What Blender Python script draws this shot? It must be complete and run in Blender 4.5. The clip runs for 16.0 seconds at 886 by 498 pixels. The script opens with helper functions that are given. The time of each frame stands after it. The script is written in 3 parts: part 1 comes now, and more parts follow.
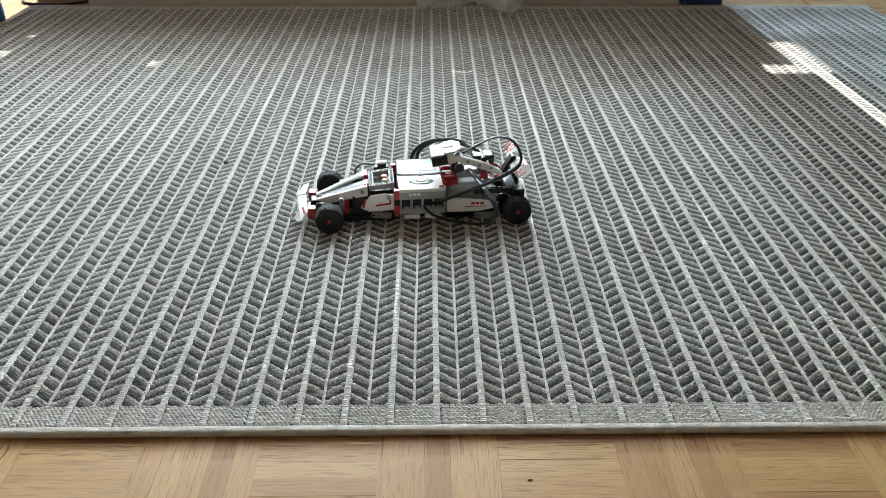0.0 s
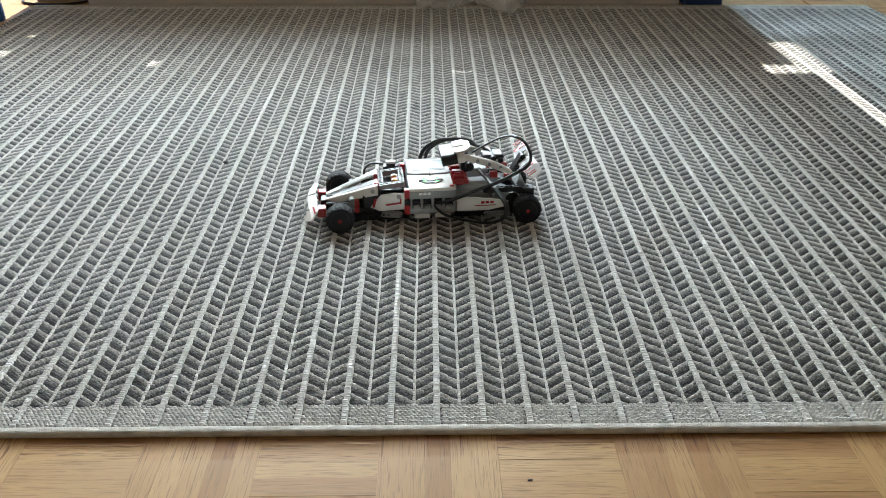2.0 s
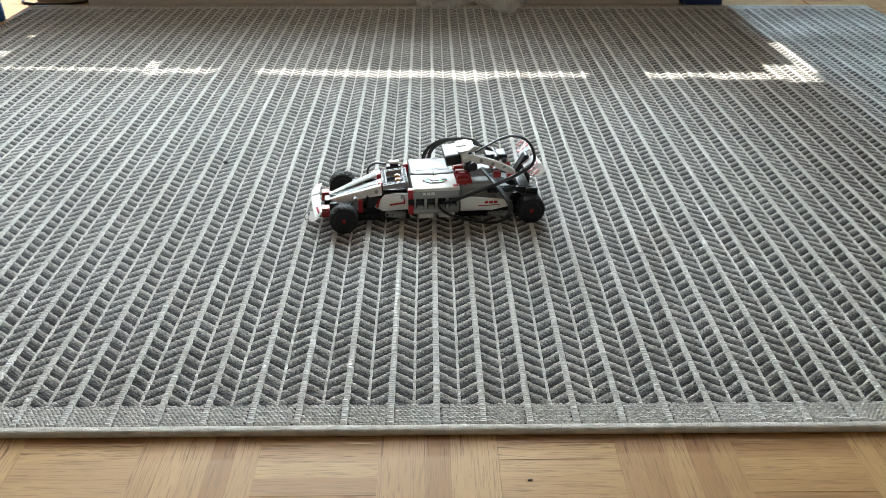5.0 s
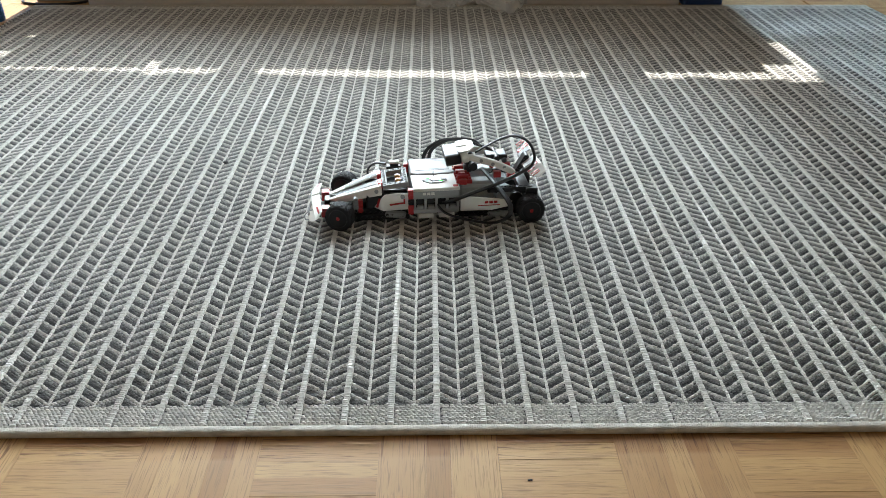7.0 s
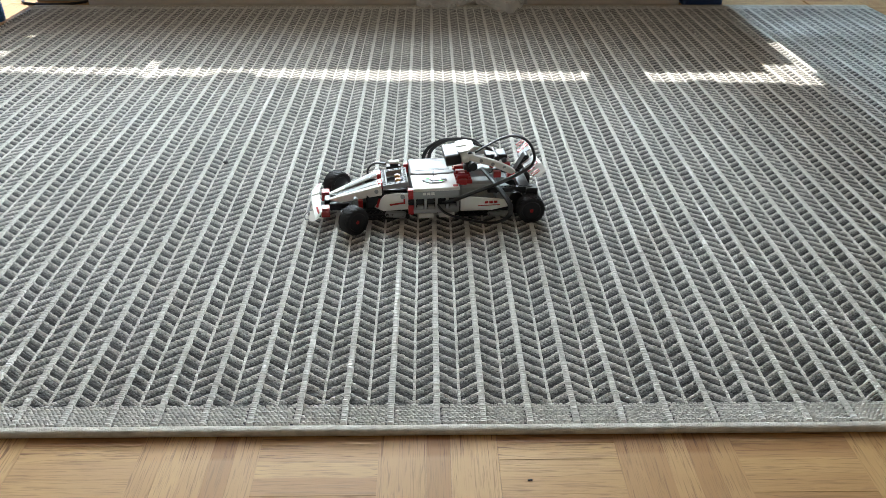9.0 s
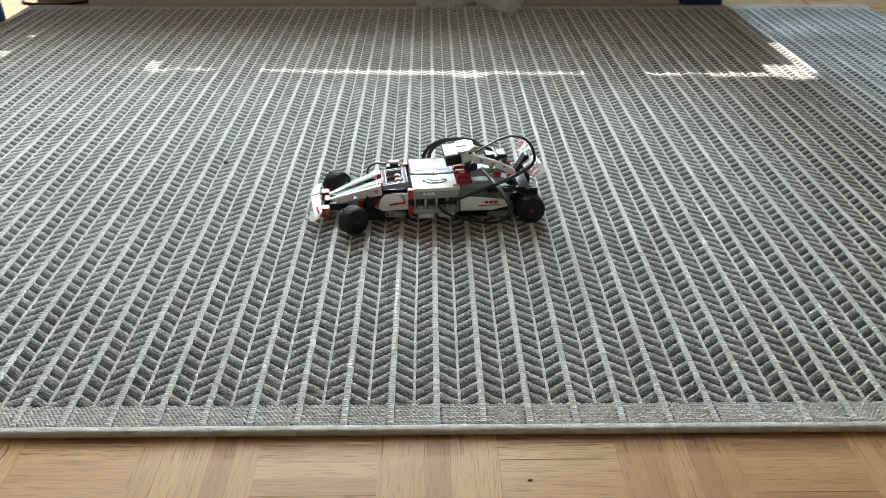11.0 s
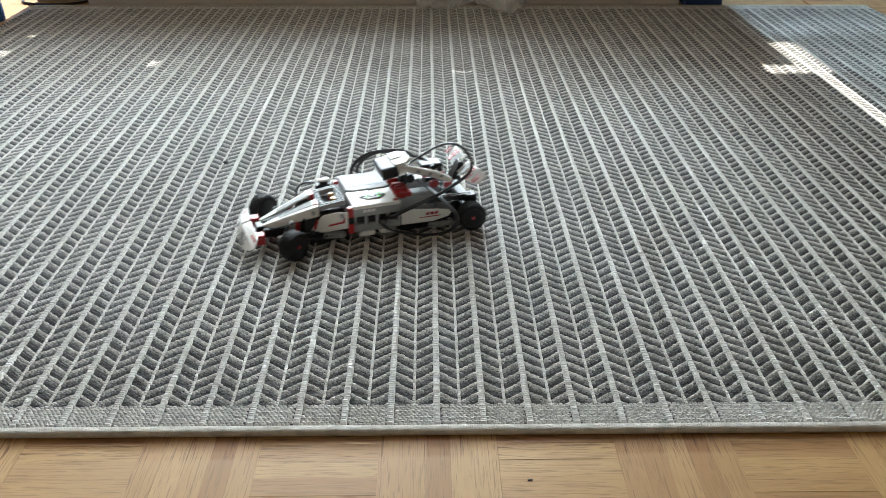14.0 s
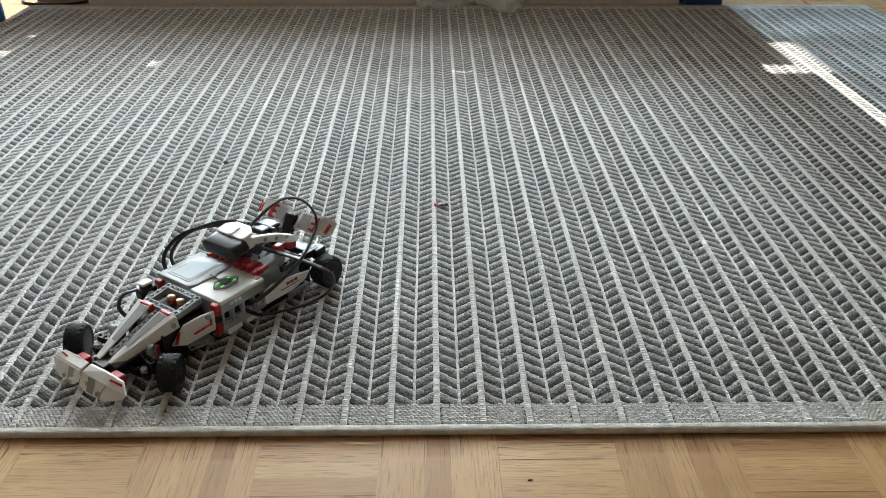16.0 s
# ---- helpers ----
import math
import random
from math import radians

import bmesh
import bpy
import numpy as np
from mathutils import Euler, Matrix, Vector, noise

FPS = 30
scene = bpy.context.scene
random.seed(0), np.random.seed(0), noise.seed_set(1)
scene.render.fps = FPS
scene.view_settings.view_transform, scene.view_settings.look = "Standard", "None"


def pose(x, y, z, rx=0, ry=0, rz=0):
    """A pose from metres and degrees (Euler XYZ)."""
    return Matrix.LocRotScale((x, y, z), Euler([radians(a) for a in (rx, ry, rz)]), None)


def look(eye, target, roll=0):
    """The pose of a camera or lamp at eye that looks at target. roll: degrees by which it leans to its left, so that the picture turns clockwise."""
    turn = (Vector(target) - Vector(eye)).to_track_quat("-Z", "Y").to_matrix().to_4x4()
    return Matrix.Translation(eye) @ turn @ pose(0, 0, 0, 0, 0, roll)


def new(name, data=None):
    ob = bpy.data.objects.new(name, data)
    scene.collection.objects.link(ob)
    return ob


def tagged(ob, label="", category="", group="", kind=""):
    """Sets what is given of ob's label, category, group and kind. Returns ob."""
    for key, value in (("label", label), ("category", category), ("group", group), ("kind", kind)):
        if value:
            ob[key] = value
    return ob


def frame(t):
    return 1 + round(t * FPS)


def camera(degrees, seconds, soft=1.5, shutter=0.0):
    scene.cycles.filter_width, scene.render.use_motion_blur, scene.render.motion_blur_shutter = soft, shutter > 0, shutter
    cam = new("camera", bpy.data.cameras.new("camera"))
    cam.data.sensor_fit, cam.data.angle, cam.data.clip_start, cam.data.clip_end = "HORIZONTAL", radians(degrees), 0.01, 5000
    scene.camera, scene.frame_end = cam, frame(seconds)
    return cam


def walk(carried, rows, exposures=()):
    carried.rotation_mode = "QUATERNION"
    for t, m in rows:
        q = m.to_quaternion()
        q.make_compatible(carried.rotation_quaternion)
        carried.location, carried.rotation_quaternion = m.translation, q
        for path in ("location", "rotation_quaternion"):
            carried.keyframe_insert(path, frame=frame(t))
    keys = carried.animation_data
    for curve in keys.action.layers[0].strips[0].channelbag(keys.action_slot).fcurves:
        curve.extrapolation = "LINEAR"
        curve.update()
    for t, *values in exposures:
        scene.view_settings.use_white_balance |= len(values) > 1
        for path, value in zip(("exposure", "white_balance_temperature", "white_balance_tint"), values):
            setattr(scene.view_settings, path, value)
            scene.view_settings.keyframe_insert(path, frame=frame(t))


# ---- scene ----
# Rug top is z = 0, the wooden floor lies 6.5 mm lower. The window wall is at y = 2.745.
FLOOR = -0.0065
cam = camera(53.96, 16.0, soft=0.6, shutter=0.6)
EYE = Vector((-0.0066, 0.0, 0.6052))
AIM = EYE + Vector((0.01485, 0.87906, -0.47648))
walk(cam, [(0.0, look(EYE, AIM, 0.212)), (16.0, look(EYE, AIM, 0.212))], [(0.0, 1.26), (16.0, 1.26)])

# ---- world, sun, window light ----
ELEV = 48.0
world = bpy.data.worlds.new("sky")
scene.world = world
world.use_nodes = True
sky = world.node_tree.nodes.new("ShaderNodeTexSky")
sky.sky_type = "NISHITA"
sky.sun_disc = False
sky.sun_elevation = radians(ELEV)
sky.sun_rotation = 0.0
world.node_tree.links.new(sky.outputs[0], world.node_tree.nodes["Background"].inputs[0])
world.node_tree.nodes["Background"].inputs[1].default_value = 0.1

SUNWAY = Vector((0.0, -math.cos(radians(ELEV)), -math.sin(radians(ELEV))))


def lamp(name, kind, m, energy, color, **more):
    data = bpy.data.lights.new(name, kind)
    data.energy, data.color = energy, color
    if kind == "AREA":
        data.shape = "RECTANGLE"
        data.size, data.size_y, data.spread = more["w"], more["h"], radians(more["spread"])
    else:
        data.angle = radians(more["angle"])
    ob = new(name, data)
    ob.matrix_world = m
    return ob


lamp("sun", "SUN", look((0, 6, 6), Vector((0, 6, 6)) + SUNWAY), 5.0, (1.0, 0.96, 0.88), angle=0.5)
# daylight spread by the blinds, in the window and in the balcony door
lamp("window_daylight", "AREA", look((-0.52, 2.735, 0.80), (-0.52, 0.0, 0.80)), 17.0, (0.80, 0.92, 1.0), w=1.6, h=0.62, spread=120)
lamp("blind_daylight", "AREA", look((-0.85, 2.735, 1.54), (-0.85, 0.0, 1.54)), 9.0, (1.0, 0.94, 0.85), w=2.5, h=1.2, spread=180)
lamp("door_daylight", "AREA", look((1.45, 2.735, 1.30), (1.45, 0.0, 1.30)), 0.5, (0.74, 0.88, 1.0), w=0.95, h=1.6, spread=180)
for z in (1.05, 1.38, 1.71, 2.04):
    e = Vector((-0.75, 2.66, z))
    lamp("blind_glow", "AREA", look(e, e + SUNWAY), 0.6, (0.74, 0.90, 1.0), w=2.8, h=0.24, spread=18)
for z in (0.12, 0.5, 0.9, 1.35, 1.85):
    e = Vector((1.40, 2.66, z))
    lamp("door_glow", "AREA", look(e, e + SUNWAY), 0.36, (0.60, 0.83, 1.0), w=1.0, h=0.34, spread=14)


# ---- materials ----
def material(name, color, rough=0.5, metal=0.0, spec=0.5, vary=0.0, scale=40.0, bump=0.0, bump_scale=200.0, color2=None, coat=0.0):
    """Principled surface with two scales of uneven colour and a fine relief."""
    m = bpy.data.materials.new(name)
    m.use_nodes = True
    nt = m.node_tree
    n, l = nt.nodes, nt.links
    b = n["Principled BSDF"]
    b.inputs["Base Color"].default_value = (*color, 1)
    b.inputs["Roughness"].default_value = rough
    b.inputs["Metallic"].default_value = metal
    b.inputs["Specular IOR Level"].default_value = spec
    b.inputs["Coat Weight"].default_value = coat
    tc = n.new("ShaderNodeTexCoord")
    if vary > 0 or color2:
        t = n.new("ShaderNodeTexNoise")
        t.inputs["Scale"].default_value = scale
        t.inputs["Detail"].default_value = 6
        l.new(tc.outputs["Object"], t.inputs["Vector"])
        mix = n.new("ShaderNodeMix")
        mix.data_type = "RGBA"
        c2 = color2 or tuple(max(0.0, c * (1 - vary)) for c in color)
        mix.inputs["A"].default_value = (*color, 1)
        mix.inputs["B"].default_value = (*c2, 1)
        ramp = n.new("ShaderNodeMapRange")
        ramp.inputs["From Min"].default_value = 0.35
        ramp.inputs["From Max"].default_value = 0.68
        l.new(t.outputs["Fac"], ramp.inputs["Value"])
        l.new(ramp.outputs["Result"], mix.inputs["Factor"])
        l.new(mix.outputs["Result"], b.inputs["Base Color"])
    if bump > 0:
        t2 = n.new("ShaderNodeTexNoise")
        t2.inputs["Scale"].default_value = bump_scale
        t2.inputs["Detail"].default_value = 4
        l.new(tc.outputs["Object"], t2.inputs["Vector"])
        bp = n.new("ShaderNodeBump")
        bp.inputs["Strength"].default_value = bump
        bp.inputs["Distance"].default_value = 0.002
        l.new(t2.outputs["Fac"], bp.inputs["Height"])
        l.new(bp.outputs["Normal"], b.inputs["Normal"])
    return m


def glow(name, color, strength):
    m = material(name, color, 0.4)
    b = m.node_tree.nodes["Principled BSDF"]
    b.inputs["Emission Color"].default_value = (*color, 1)
    b.inputs["Emission Strength"].default_value = strength
    return m


def wood(name):
    """Oak: long grain along local x, tone changing from piece to piece, paler away from the rug."""
    m = bpy.data.materials.new(name)
    m.use_nodes = True
    nt = m.node_tree
    n, l = nt.nodes, nt.links
    b = n["Principled BSDF"]
    tc = n.new("ShaderNodeTexCoord")
    info = n.new("ShaderNodeObjectInfo")
    shift = n.new("ShaderNodeVectorMath")
    shift.operation = "MULTIPLY_ADD"
    comb = n.new("ShaderNodeCombineXYZ")
    for k in "XYZ":
        l.new(info.outputs["Random"], comb.inputs[k])
    l.new(comb.outputs[0], shift.inputs[0])
    shift.inputs[1].default_value = (3.1, 7.7, 5.3)
    l.new(tc.outputs["Object"], shift.inputs[2])
    stretch = n.new("ShaderNodeVectorMath")
    stretch.operation = "MULTIPLY"
    stretch.inputs[1].default_value = (20, 560, 90)
    l.new(shift.outputs[0], stretch.inputs[0])
    grain = n.new("ShaderNodeTexNoise")
    grain.inputs["Scale"].default_value = 1.0
    grain.inputs["Detail"].default_value = 5
    grain.inputs["Distortion"].default_value = 1.3
    l.new(stretch.outputs[0], grain.inputs["Vector"])
    big = n.new("ShaderNodeTexNoise")
    big.inputs["Scale"].default_value = 26
    l.new(shift.outputs[0], big.inputs["Vector"])
    pores = n.new("ShaderNodeMapRange")
    pores.inputs["From Min"].default_value = 0.52
    pores.inputs["From Max"].default_value = 0.66
    l.new(grain.outputs["Fac"], pores.inputs["Value"])
    tone = n.new("ShaderNodeMix")
    tone.data_type = "RGBA"
    tone.inputs["A"].default_value = (0.36, 0.165, 0.050, 1)
    tone.inputs["B"].default_value = (0.66, 0.415, 0.17, 1)
    l.new(info.outputs["Random"], tone.inputs["Factor"])
    m1 = n.new("ShaderNodeMix")
    m1.data_type = "RGBA"
    m1.inputs["B"].default_value = (0.34, 0.165, 0.050, 1)
    l.new(tone.outputs["Result"], m1.inputs["A"])
    half = n.new("ShaderNodeMath")
    half.operation = "MULTIPLY"
    half.inputs[1].default_value = 0.55
    l.new(big.outputs["Fac"], half.inputs[0])
    l.new(half.outputs[0], m1.inputs["Factor"])
    m2 = n.new("ShaderNodeMix")
    m2.data_type = "RGBA"
    m2.inputs["B"].default_value = (0.15, 0.062, 0.020, 1)
    l.new(m1.outputs["Result"], m2.inputs["A"])
    weak = n.new("ShaderNodeMath")
    weak.operation = "MULTIPLY"
    weak.inputs[1].default_value = 0.85
    l.new(pores.outputs["Result"], weak.inputs[0])
    l.new(weak.outputs[0], m2.inputs["Factor"])
    # colour mixed towards one pale tan where the floor lies open
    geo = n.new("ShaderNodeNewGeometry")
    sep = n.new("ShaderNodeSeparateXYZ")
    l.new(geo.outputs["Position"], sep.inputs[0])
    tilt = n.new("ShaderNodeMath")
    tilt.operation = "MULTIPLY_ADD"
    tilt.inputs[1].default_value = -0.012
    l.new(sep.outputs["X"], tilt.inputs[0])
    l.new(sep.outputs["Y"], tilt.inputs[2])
    paled = n.new("ShaderNodeMapRange")
    paled.inputs["From Min"].default_value = 0.686
    paled.inputs["From Max"].default_value = 0.680
    l.new(tilt.outputs[0], paled.inputs["Value"])
    part_paled = n.new("ShaderNodeMath")
    part_paled.operation = "MULTIPLY"
    part_paled.inputs[1].default_value = 0.38
    l.new(paled.outputs["Result"], part_paled.inputs[0])
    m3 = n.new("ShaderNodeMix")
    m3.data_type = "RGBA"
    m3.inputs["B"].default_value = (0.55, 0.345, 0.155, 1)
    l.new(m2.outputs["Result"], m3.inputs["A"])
    l.new(part_paled.outputs[0], m3.inputs["Factor"])
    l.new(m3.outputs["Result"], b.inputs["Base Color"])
    b.inputs["Roughness"].default_value = 0.55
    b.inputs["Specular IOR Level"].default_value = 0.35
    bp = n.new("ShaderNodeBump")
    bp.inputs["Strength"].default_value = 0.25
    bp.inputs["Distance"].default_value = 0.001
    l.new(grain.outputs["Fac"], bp.inputs["Height"])
    l.new(bp.outputs["Normal"], b.inputs["Normal"])
    return m


def yarn(name, color, color2, rough=0.85):
    """Woven yarn: ribs across the cord, tone changing over the rug and from stitch to stitch."""
    m = material(name, color, rough, spec=0.25, scale=9.0, color2=color2, bump=0.6, bump_scale=900.0)
    n, l = m.node_tree.nodes, m.node_tree.links
    # threads run across the rug, about 2 mm apart
    tc = n.new("ShaderNodeTexCoord")
    wave = n.new("ShaderNodeTexWave")
    wave.bands_direction = "Y"
    wave.inputs["Scale"].default_value = 150.0
    wave.inputs["Distortion"].default_value = 1.5
    wave.inputs["Detail"].default_value = 1.0
    l.new(tc.outputs["Object"], wave.inputs["Vector"])
    bump = n.new("ShaderNodeBump")
    bump.inputs["Strength"].default_value = 1.0
    bump.inputs["Distance"].default_value = 0.0006
    l.new(wave.outputs["Fac"], bump.inputs["Height"])
    old = n["Principled BSDF"].inputs["Normal"].links[0].from_node
    l.new(old.outputs["Normal"], bump.inputs["Normal"])
    l.new(bump.outputs["Normal"], n["Principled BSDF"].inputs["Normal"])
    b = m.node_tree.nodes["Principled BSDF"]
    b.inputs["Sheen Weight"].default_value = 0.15
    b.inputs["Sheen Roughness"].default_value = 0.4
    return m


M_WALL = material("wall paint", (0.40, 0.342, 0.275), 0.8, vary=0.06, scale=3, bump=0.2)
M_CEIL = material("ceiling paint", (0.36, 0.32, 0.27), 0.9, vary=0.04, scale=2, bump=0.2)
M_TRIM = material("white gloss trim", (0.86, 0.85, 0.81), 0.4, vary=0.08, scale=12, bump=0.1)
M_BLIND = material("blind fabric", (0.62, 0.58, 0.52), 0.9, vary=0.08, scale=6, bump=0.3)
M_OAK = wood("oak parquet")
M_GAP = material("dark joint", (0.16, 0.09, 0.04), 0.9, vary=0.3, scale=60)
M_YARN = yarn("greige yarn", (0.50, 0.49, 0.465), (0.35, 0.345, 0.33))
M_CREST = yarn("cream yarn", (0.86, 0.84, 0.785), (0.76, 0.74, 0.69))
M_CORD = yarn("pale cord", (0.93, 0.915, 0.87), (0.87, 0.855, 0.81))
# the shade of slopes and furrows is mixed into these two yarn colours
M_SLOPE = yarn("shaded grey yarn", (0.25, 0.245, 0.236), (0.165, 0.163, 0.16))
M_DARK = yarn("shaded slate yarn", (0.048, 0.048, 0.050), (0.032, 0.033, 0.036))
M_BIND = material("rug binding cloth", (0.72, 0.68, 0.60), 0.75, vary=0.28, scale=90, bump=0.9, bump_scale=900)
M_WHITE = material("white plastic", (0.88, 0.865, 0.82), 0.42, vary=0.06, scale=30, bump=0.05, bump_scale=400)
M_LGREY = material("light grey plastic", (0.36, 0.375, 0.38), 0.5, spec=0.35, vary=0.08, scale=40, bump=0.05, bump_scale=400)
M_DGREY = material("dark grey plastic", (0.12, 0.125, 0.13), 0.35, vary=0.15, scale=40)
M_PAD = material("mid grey plastic", (0.22, 0.24, 0.235), 0.3, vary=0.1, scale=40)
M_BLACK = material("black plastic", (0.013, 0.013, 0.015), 0.35, spec=0.35, vary=0.3, scale=50)
M_RUBBER = material("black rubber", (0.016, 0.016, 0.018), 0.65, spec=0.25, vary=0.35, scale=70, bump=0.3, bump_scale=600)
M_CABLE = material("black cable sheath", (0.014, 0.014, 0.016), 0.35, vary=0.2, scale=60)
M_RED = material("red plastic", (0.48, 0.02, 0.022), 0.3, vary=0.15, scale=50)
M_TAN = material("yellow tan plastic", (0.62, 0.30, 0.07), 0.3, vary=0.1, scale=60)
M_BLUE = material("blue plastic", (0.02, 0.06, 0.2), 0.35, vary=0.2, scale=30)
M_POT = material("blue glaze", (0.02, 0.13, 0.36), 0.3, vary=0.2, scale=30)
M_SCREEN = material("grey display glass", (0.20, 0.25, 0.26), 0.34, spec=0.3, vary=0.1, scale=60, coat=0.05)
M_GREEN = glow("green lit key", (0.10, 0.75, 0.12), 0.5)
M_FILM = material("clear crumpled film", (0.85, 0.86, 0.85), 0.15, vary=0.05, scale=20)
M_FILM.node_tree.nodes["Principled BSDF"].inputs["Alpha"].default_value = 0.6


# ---- mesh helpers ----
def link(name, bm, mat, parent=None, label="", smooth=False, m=None):
    me = bpy.data.meshes.new(name)
    bm.to_mesh(me)
    bm.free()
    mats = mat if isinstance(mat, (list, tuple)) else [mat]
    for k in mats:
        me.materials.append(k)
    if smooth:
        me.shade_smooth()
    ob = new(name, me)
    ob.parent = parent
    if m is not None:
        ob.matrix_basis = m
    if label:
        tagged(ob, label)
    return ob


def part(name, bm, mat, parent, label="", smooth=False, m=None):
    return link(name, bm, mat, parent, label, smooth, m)


def empty(name, label, category, m=None, group="", kind=""):
    ob = new(name)
    ob.empty_display_size = 0.02
    if m is not None:
        ob.matrix_basis = m
    return tagged(ob, label, category, group, kind)


def add_box(bm, lo, hi, bevel=0.0, m=None, seg=2):
    """A box from corner to corner, edges rounded."""
    lo, hi = Vector(lo), Vector(hi)
    c, s = (lo + hi) / 2, hi - lo
    out = bmesh.ops.create_cube(bm, size=1.0, matrix=(m or Matrix()) @ Matrix.Translation(c) @ Matrix.Diagonal((*s, 1)))
    if bevel > 0:
        edges = list({e for v in out["verts"] for e in v.link_edges})
        bmesh.ops.bevel(bm, geom=edges, offset=bevel, segments=seg, profile=0.5, affect="EDGES", clamp_overlap=True)
    return out


def box(lo, hi, bevel=0.0, m=None):
    bm = bmesh.new()
    add_box(bm, lo, hi, bevel, m)
    return bm


def add_tube(bm, a, b, r, n=12, r2=None):
    a, b = Vector(a), Vector(b)
    d = b - a
    m = Matrix.Translation((a + b) / 2) @ d.to_track_quat("Z", "Y").to_matrix().to_4x4()
    return bmesh.ops.create_cone(bm, cap_ends=True, segments=n, radius1=r, radius2=r if r2 is None else r2, depth=d.length, matrix=m)


def add_prism(bm, outline, thick, m=None, bevel=0.0):
    """An outline in the local xy plane, given thickness along local z."""
    m = m or Matrix()
    low = [bm.verts.new(m @ Vector((x, y, -thick / 2))) for x, y in outline]
    high = [bm.verts.new(m @ Vector((x, y, thick / 2))) for x, y in outline]
    k = len(outline)
    faces = [bm.faces.new(low[::-1]), bm.faces.new(high)]
    for i in range(k):
        faces.append(bm.faces.new((low[i], low[(i + 1) % k], high[(i + 1) % k], high[i])))
    bmesh.ops.recalc_face_normals(bm, faces=faces)
    if bevel > 0:
        bmesh.ops.bevel(bm, geom=list({e for f in faces for e in f.edges}), offset=bevel, segments=2, profile=0.5, affect="EDGES", clamp_overlap=True)


def add_plate(bm, corners, thick, bevel=0.0):
    """A flat plate through given corners in space, thick along its normal."""
    vs = [Vector(c) for c in corners]
    nrm = (vs[1] - vs[0]).cross(vs[-1] - vs[0]).normalized() * thick / 2
    low = [bm.verts.new(v - nrm) for v in vs]
    high = [bm.verts.new(v + nrm) for v in vs]
    k = len(vs)
    faces = [bm.faces.new(low[::-1]), bm.faces.new(high)]
    for i in range(k):
        faces.append(bm.faces.new((low[i], low[(i + 1) % k], high[(i + 1) % k], high[i])))
    bmesh.ops.recalc_face_normals(bm, faces=faces)
    if bevel > 0:
        bmesh.ops.bevel(bm, geom=list({e for f in faces for e in f.edges}), offset=bevel, segments=2, profile=0.5, affect="EDGES", clamp_overlap=True)


def spline(points, steps=10):
    """Points along a smooth curve through the given ones."""
    p = [Vector(q) for q in points]
    p = [2 * p[0] - p[1]] + p + [2 * p[-1] - p[-2]]
    out = []
    for i in range(1, len(p) - 2):
        a, b, c, d = p[i - 1:i + 3]
        for k in range(steps):
            t = k / steps
            out.append(0.5 * (2 * b + (c - a) * t + (2 * a - 5 * b + 4 * c - d) * t * t + (3 * b - a - 3 * c + d) * t ** 3))
    return out + [p[-2]]


def add_cable(bm, points, r, r2=None, n=8, steps=10):
    """A round or flat cable swept along a smooth curve."""
    pts = spline(points, steps)
    rings = []
    side = None
    for i, q in enumerate(pts):
        d = (pts[min(i + 1, len(pts) - 1)] - pts[max(i - 1, 0)]).normalized()
        side = (Vector((0, 0, 1)) if side is None else side)
        s = d.cross(side)
        s = s.normalized() if s.length > 1e-4 else d.orthogonal().normalized()
        up = s.cross(d).normalized()
        side = up
        rings.append([bm.verts.new(q + s * r * math.cos(a) + up * (r2 or r) * math.sin(a)) for a in (2 * math.pi * k / n for k in range(n))])
    for a, b in zip(rings, rings[1:]):
        for k in range(n):
            bm.faces.new((a[k], a[(k + 1) % n], b[(k + 1) % n], b[k]))
    bm.faces.new(rings[0][::-1])
    bm.faces.new(rings[-1])


# ---- room ----
def setting(name, lo, hi, mat, label, bevel=0.0):
    return tagged(link(name, box(lo, hi, bevel), mat), label, name.rstrip("_0123456789").replace("_", " "), kind="structure")


X0, X1, Y0, Y1, TOP = -2.6, 3.0, -1.9, 2.745, 2.5
setting("ground", (-60, -60, -3.2), (60, 60, -3.0), M_GAP, "dark ground far below the windows")
setting("floor", (X0, Y0, -0.05), (X1, Y1 + 0.3, FLOOR - 0.003), M_OAK, "oak parquet floor under the rug")
setting("ceiling", (X0, Y0, TOP), (X1, Y1 + 0.3, TOP + 0.1), M_CEIL, "white painted ceiling")
setting("wall_west", (X0 - 0.1, Y0, -0.05), (X0, Y1 + 0.3, TOP), M_WALL, "cream painted wall")
setting("wall_east", (X1, Y0, -0.05), (X1 + 0.1, Y1 + 0.3, TOP), M_WALL, "cream painted wall")
setting("wall_south", (X0, Y0 - 0.1, -0.05), (X1, Y0, TOP), M_WALL, "cream painted wall")
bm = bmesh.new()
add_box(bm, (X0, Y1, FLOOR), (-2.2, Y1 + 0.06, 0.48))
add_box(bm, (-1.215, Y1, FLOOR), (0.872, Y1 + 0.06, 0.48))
add_box(bm, (X0, Y1, 0.48), (-2.15, Y1 + 0.06, TOP))
add_box(bm, (-2.15, Y1, 2.15), (X1, Y1 + 0.06, TOP))
add_box(bm, (1.95, Y1, FLOOR), (X1, Y1 + 0.06, 2.15))
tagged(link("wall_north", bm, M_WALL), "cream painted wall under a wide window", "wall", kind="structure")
bm = bmesh.new()
add_box(bm, (-1.04, Y1 - 0.052, FLOOR), (0.76, Y1 - 0.001, 0.09), 0.003)
tagged(link("baseboard", bm, M_TRIM), "white painted baseboard along the window wall", "baseboard", kind="structure")
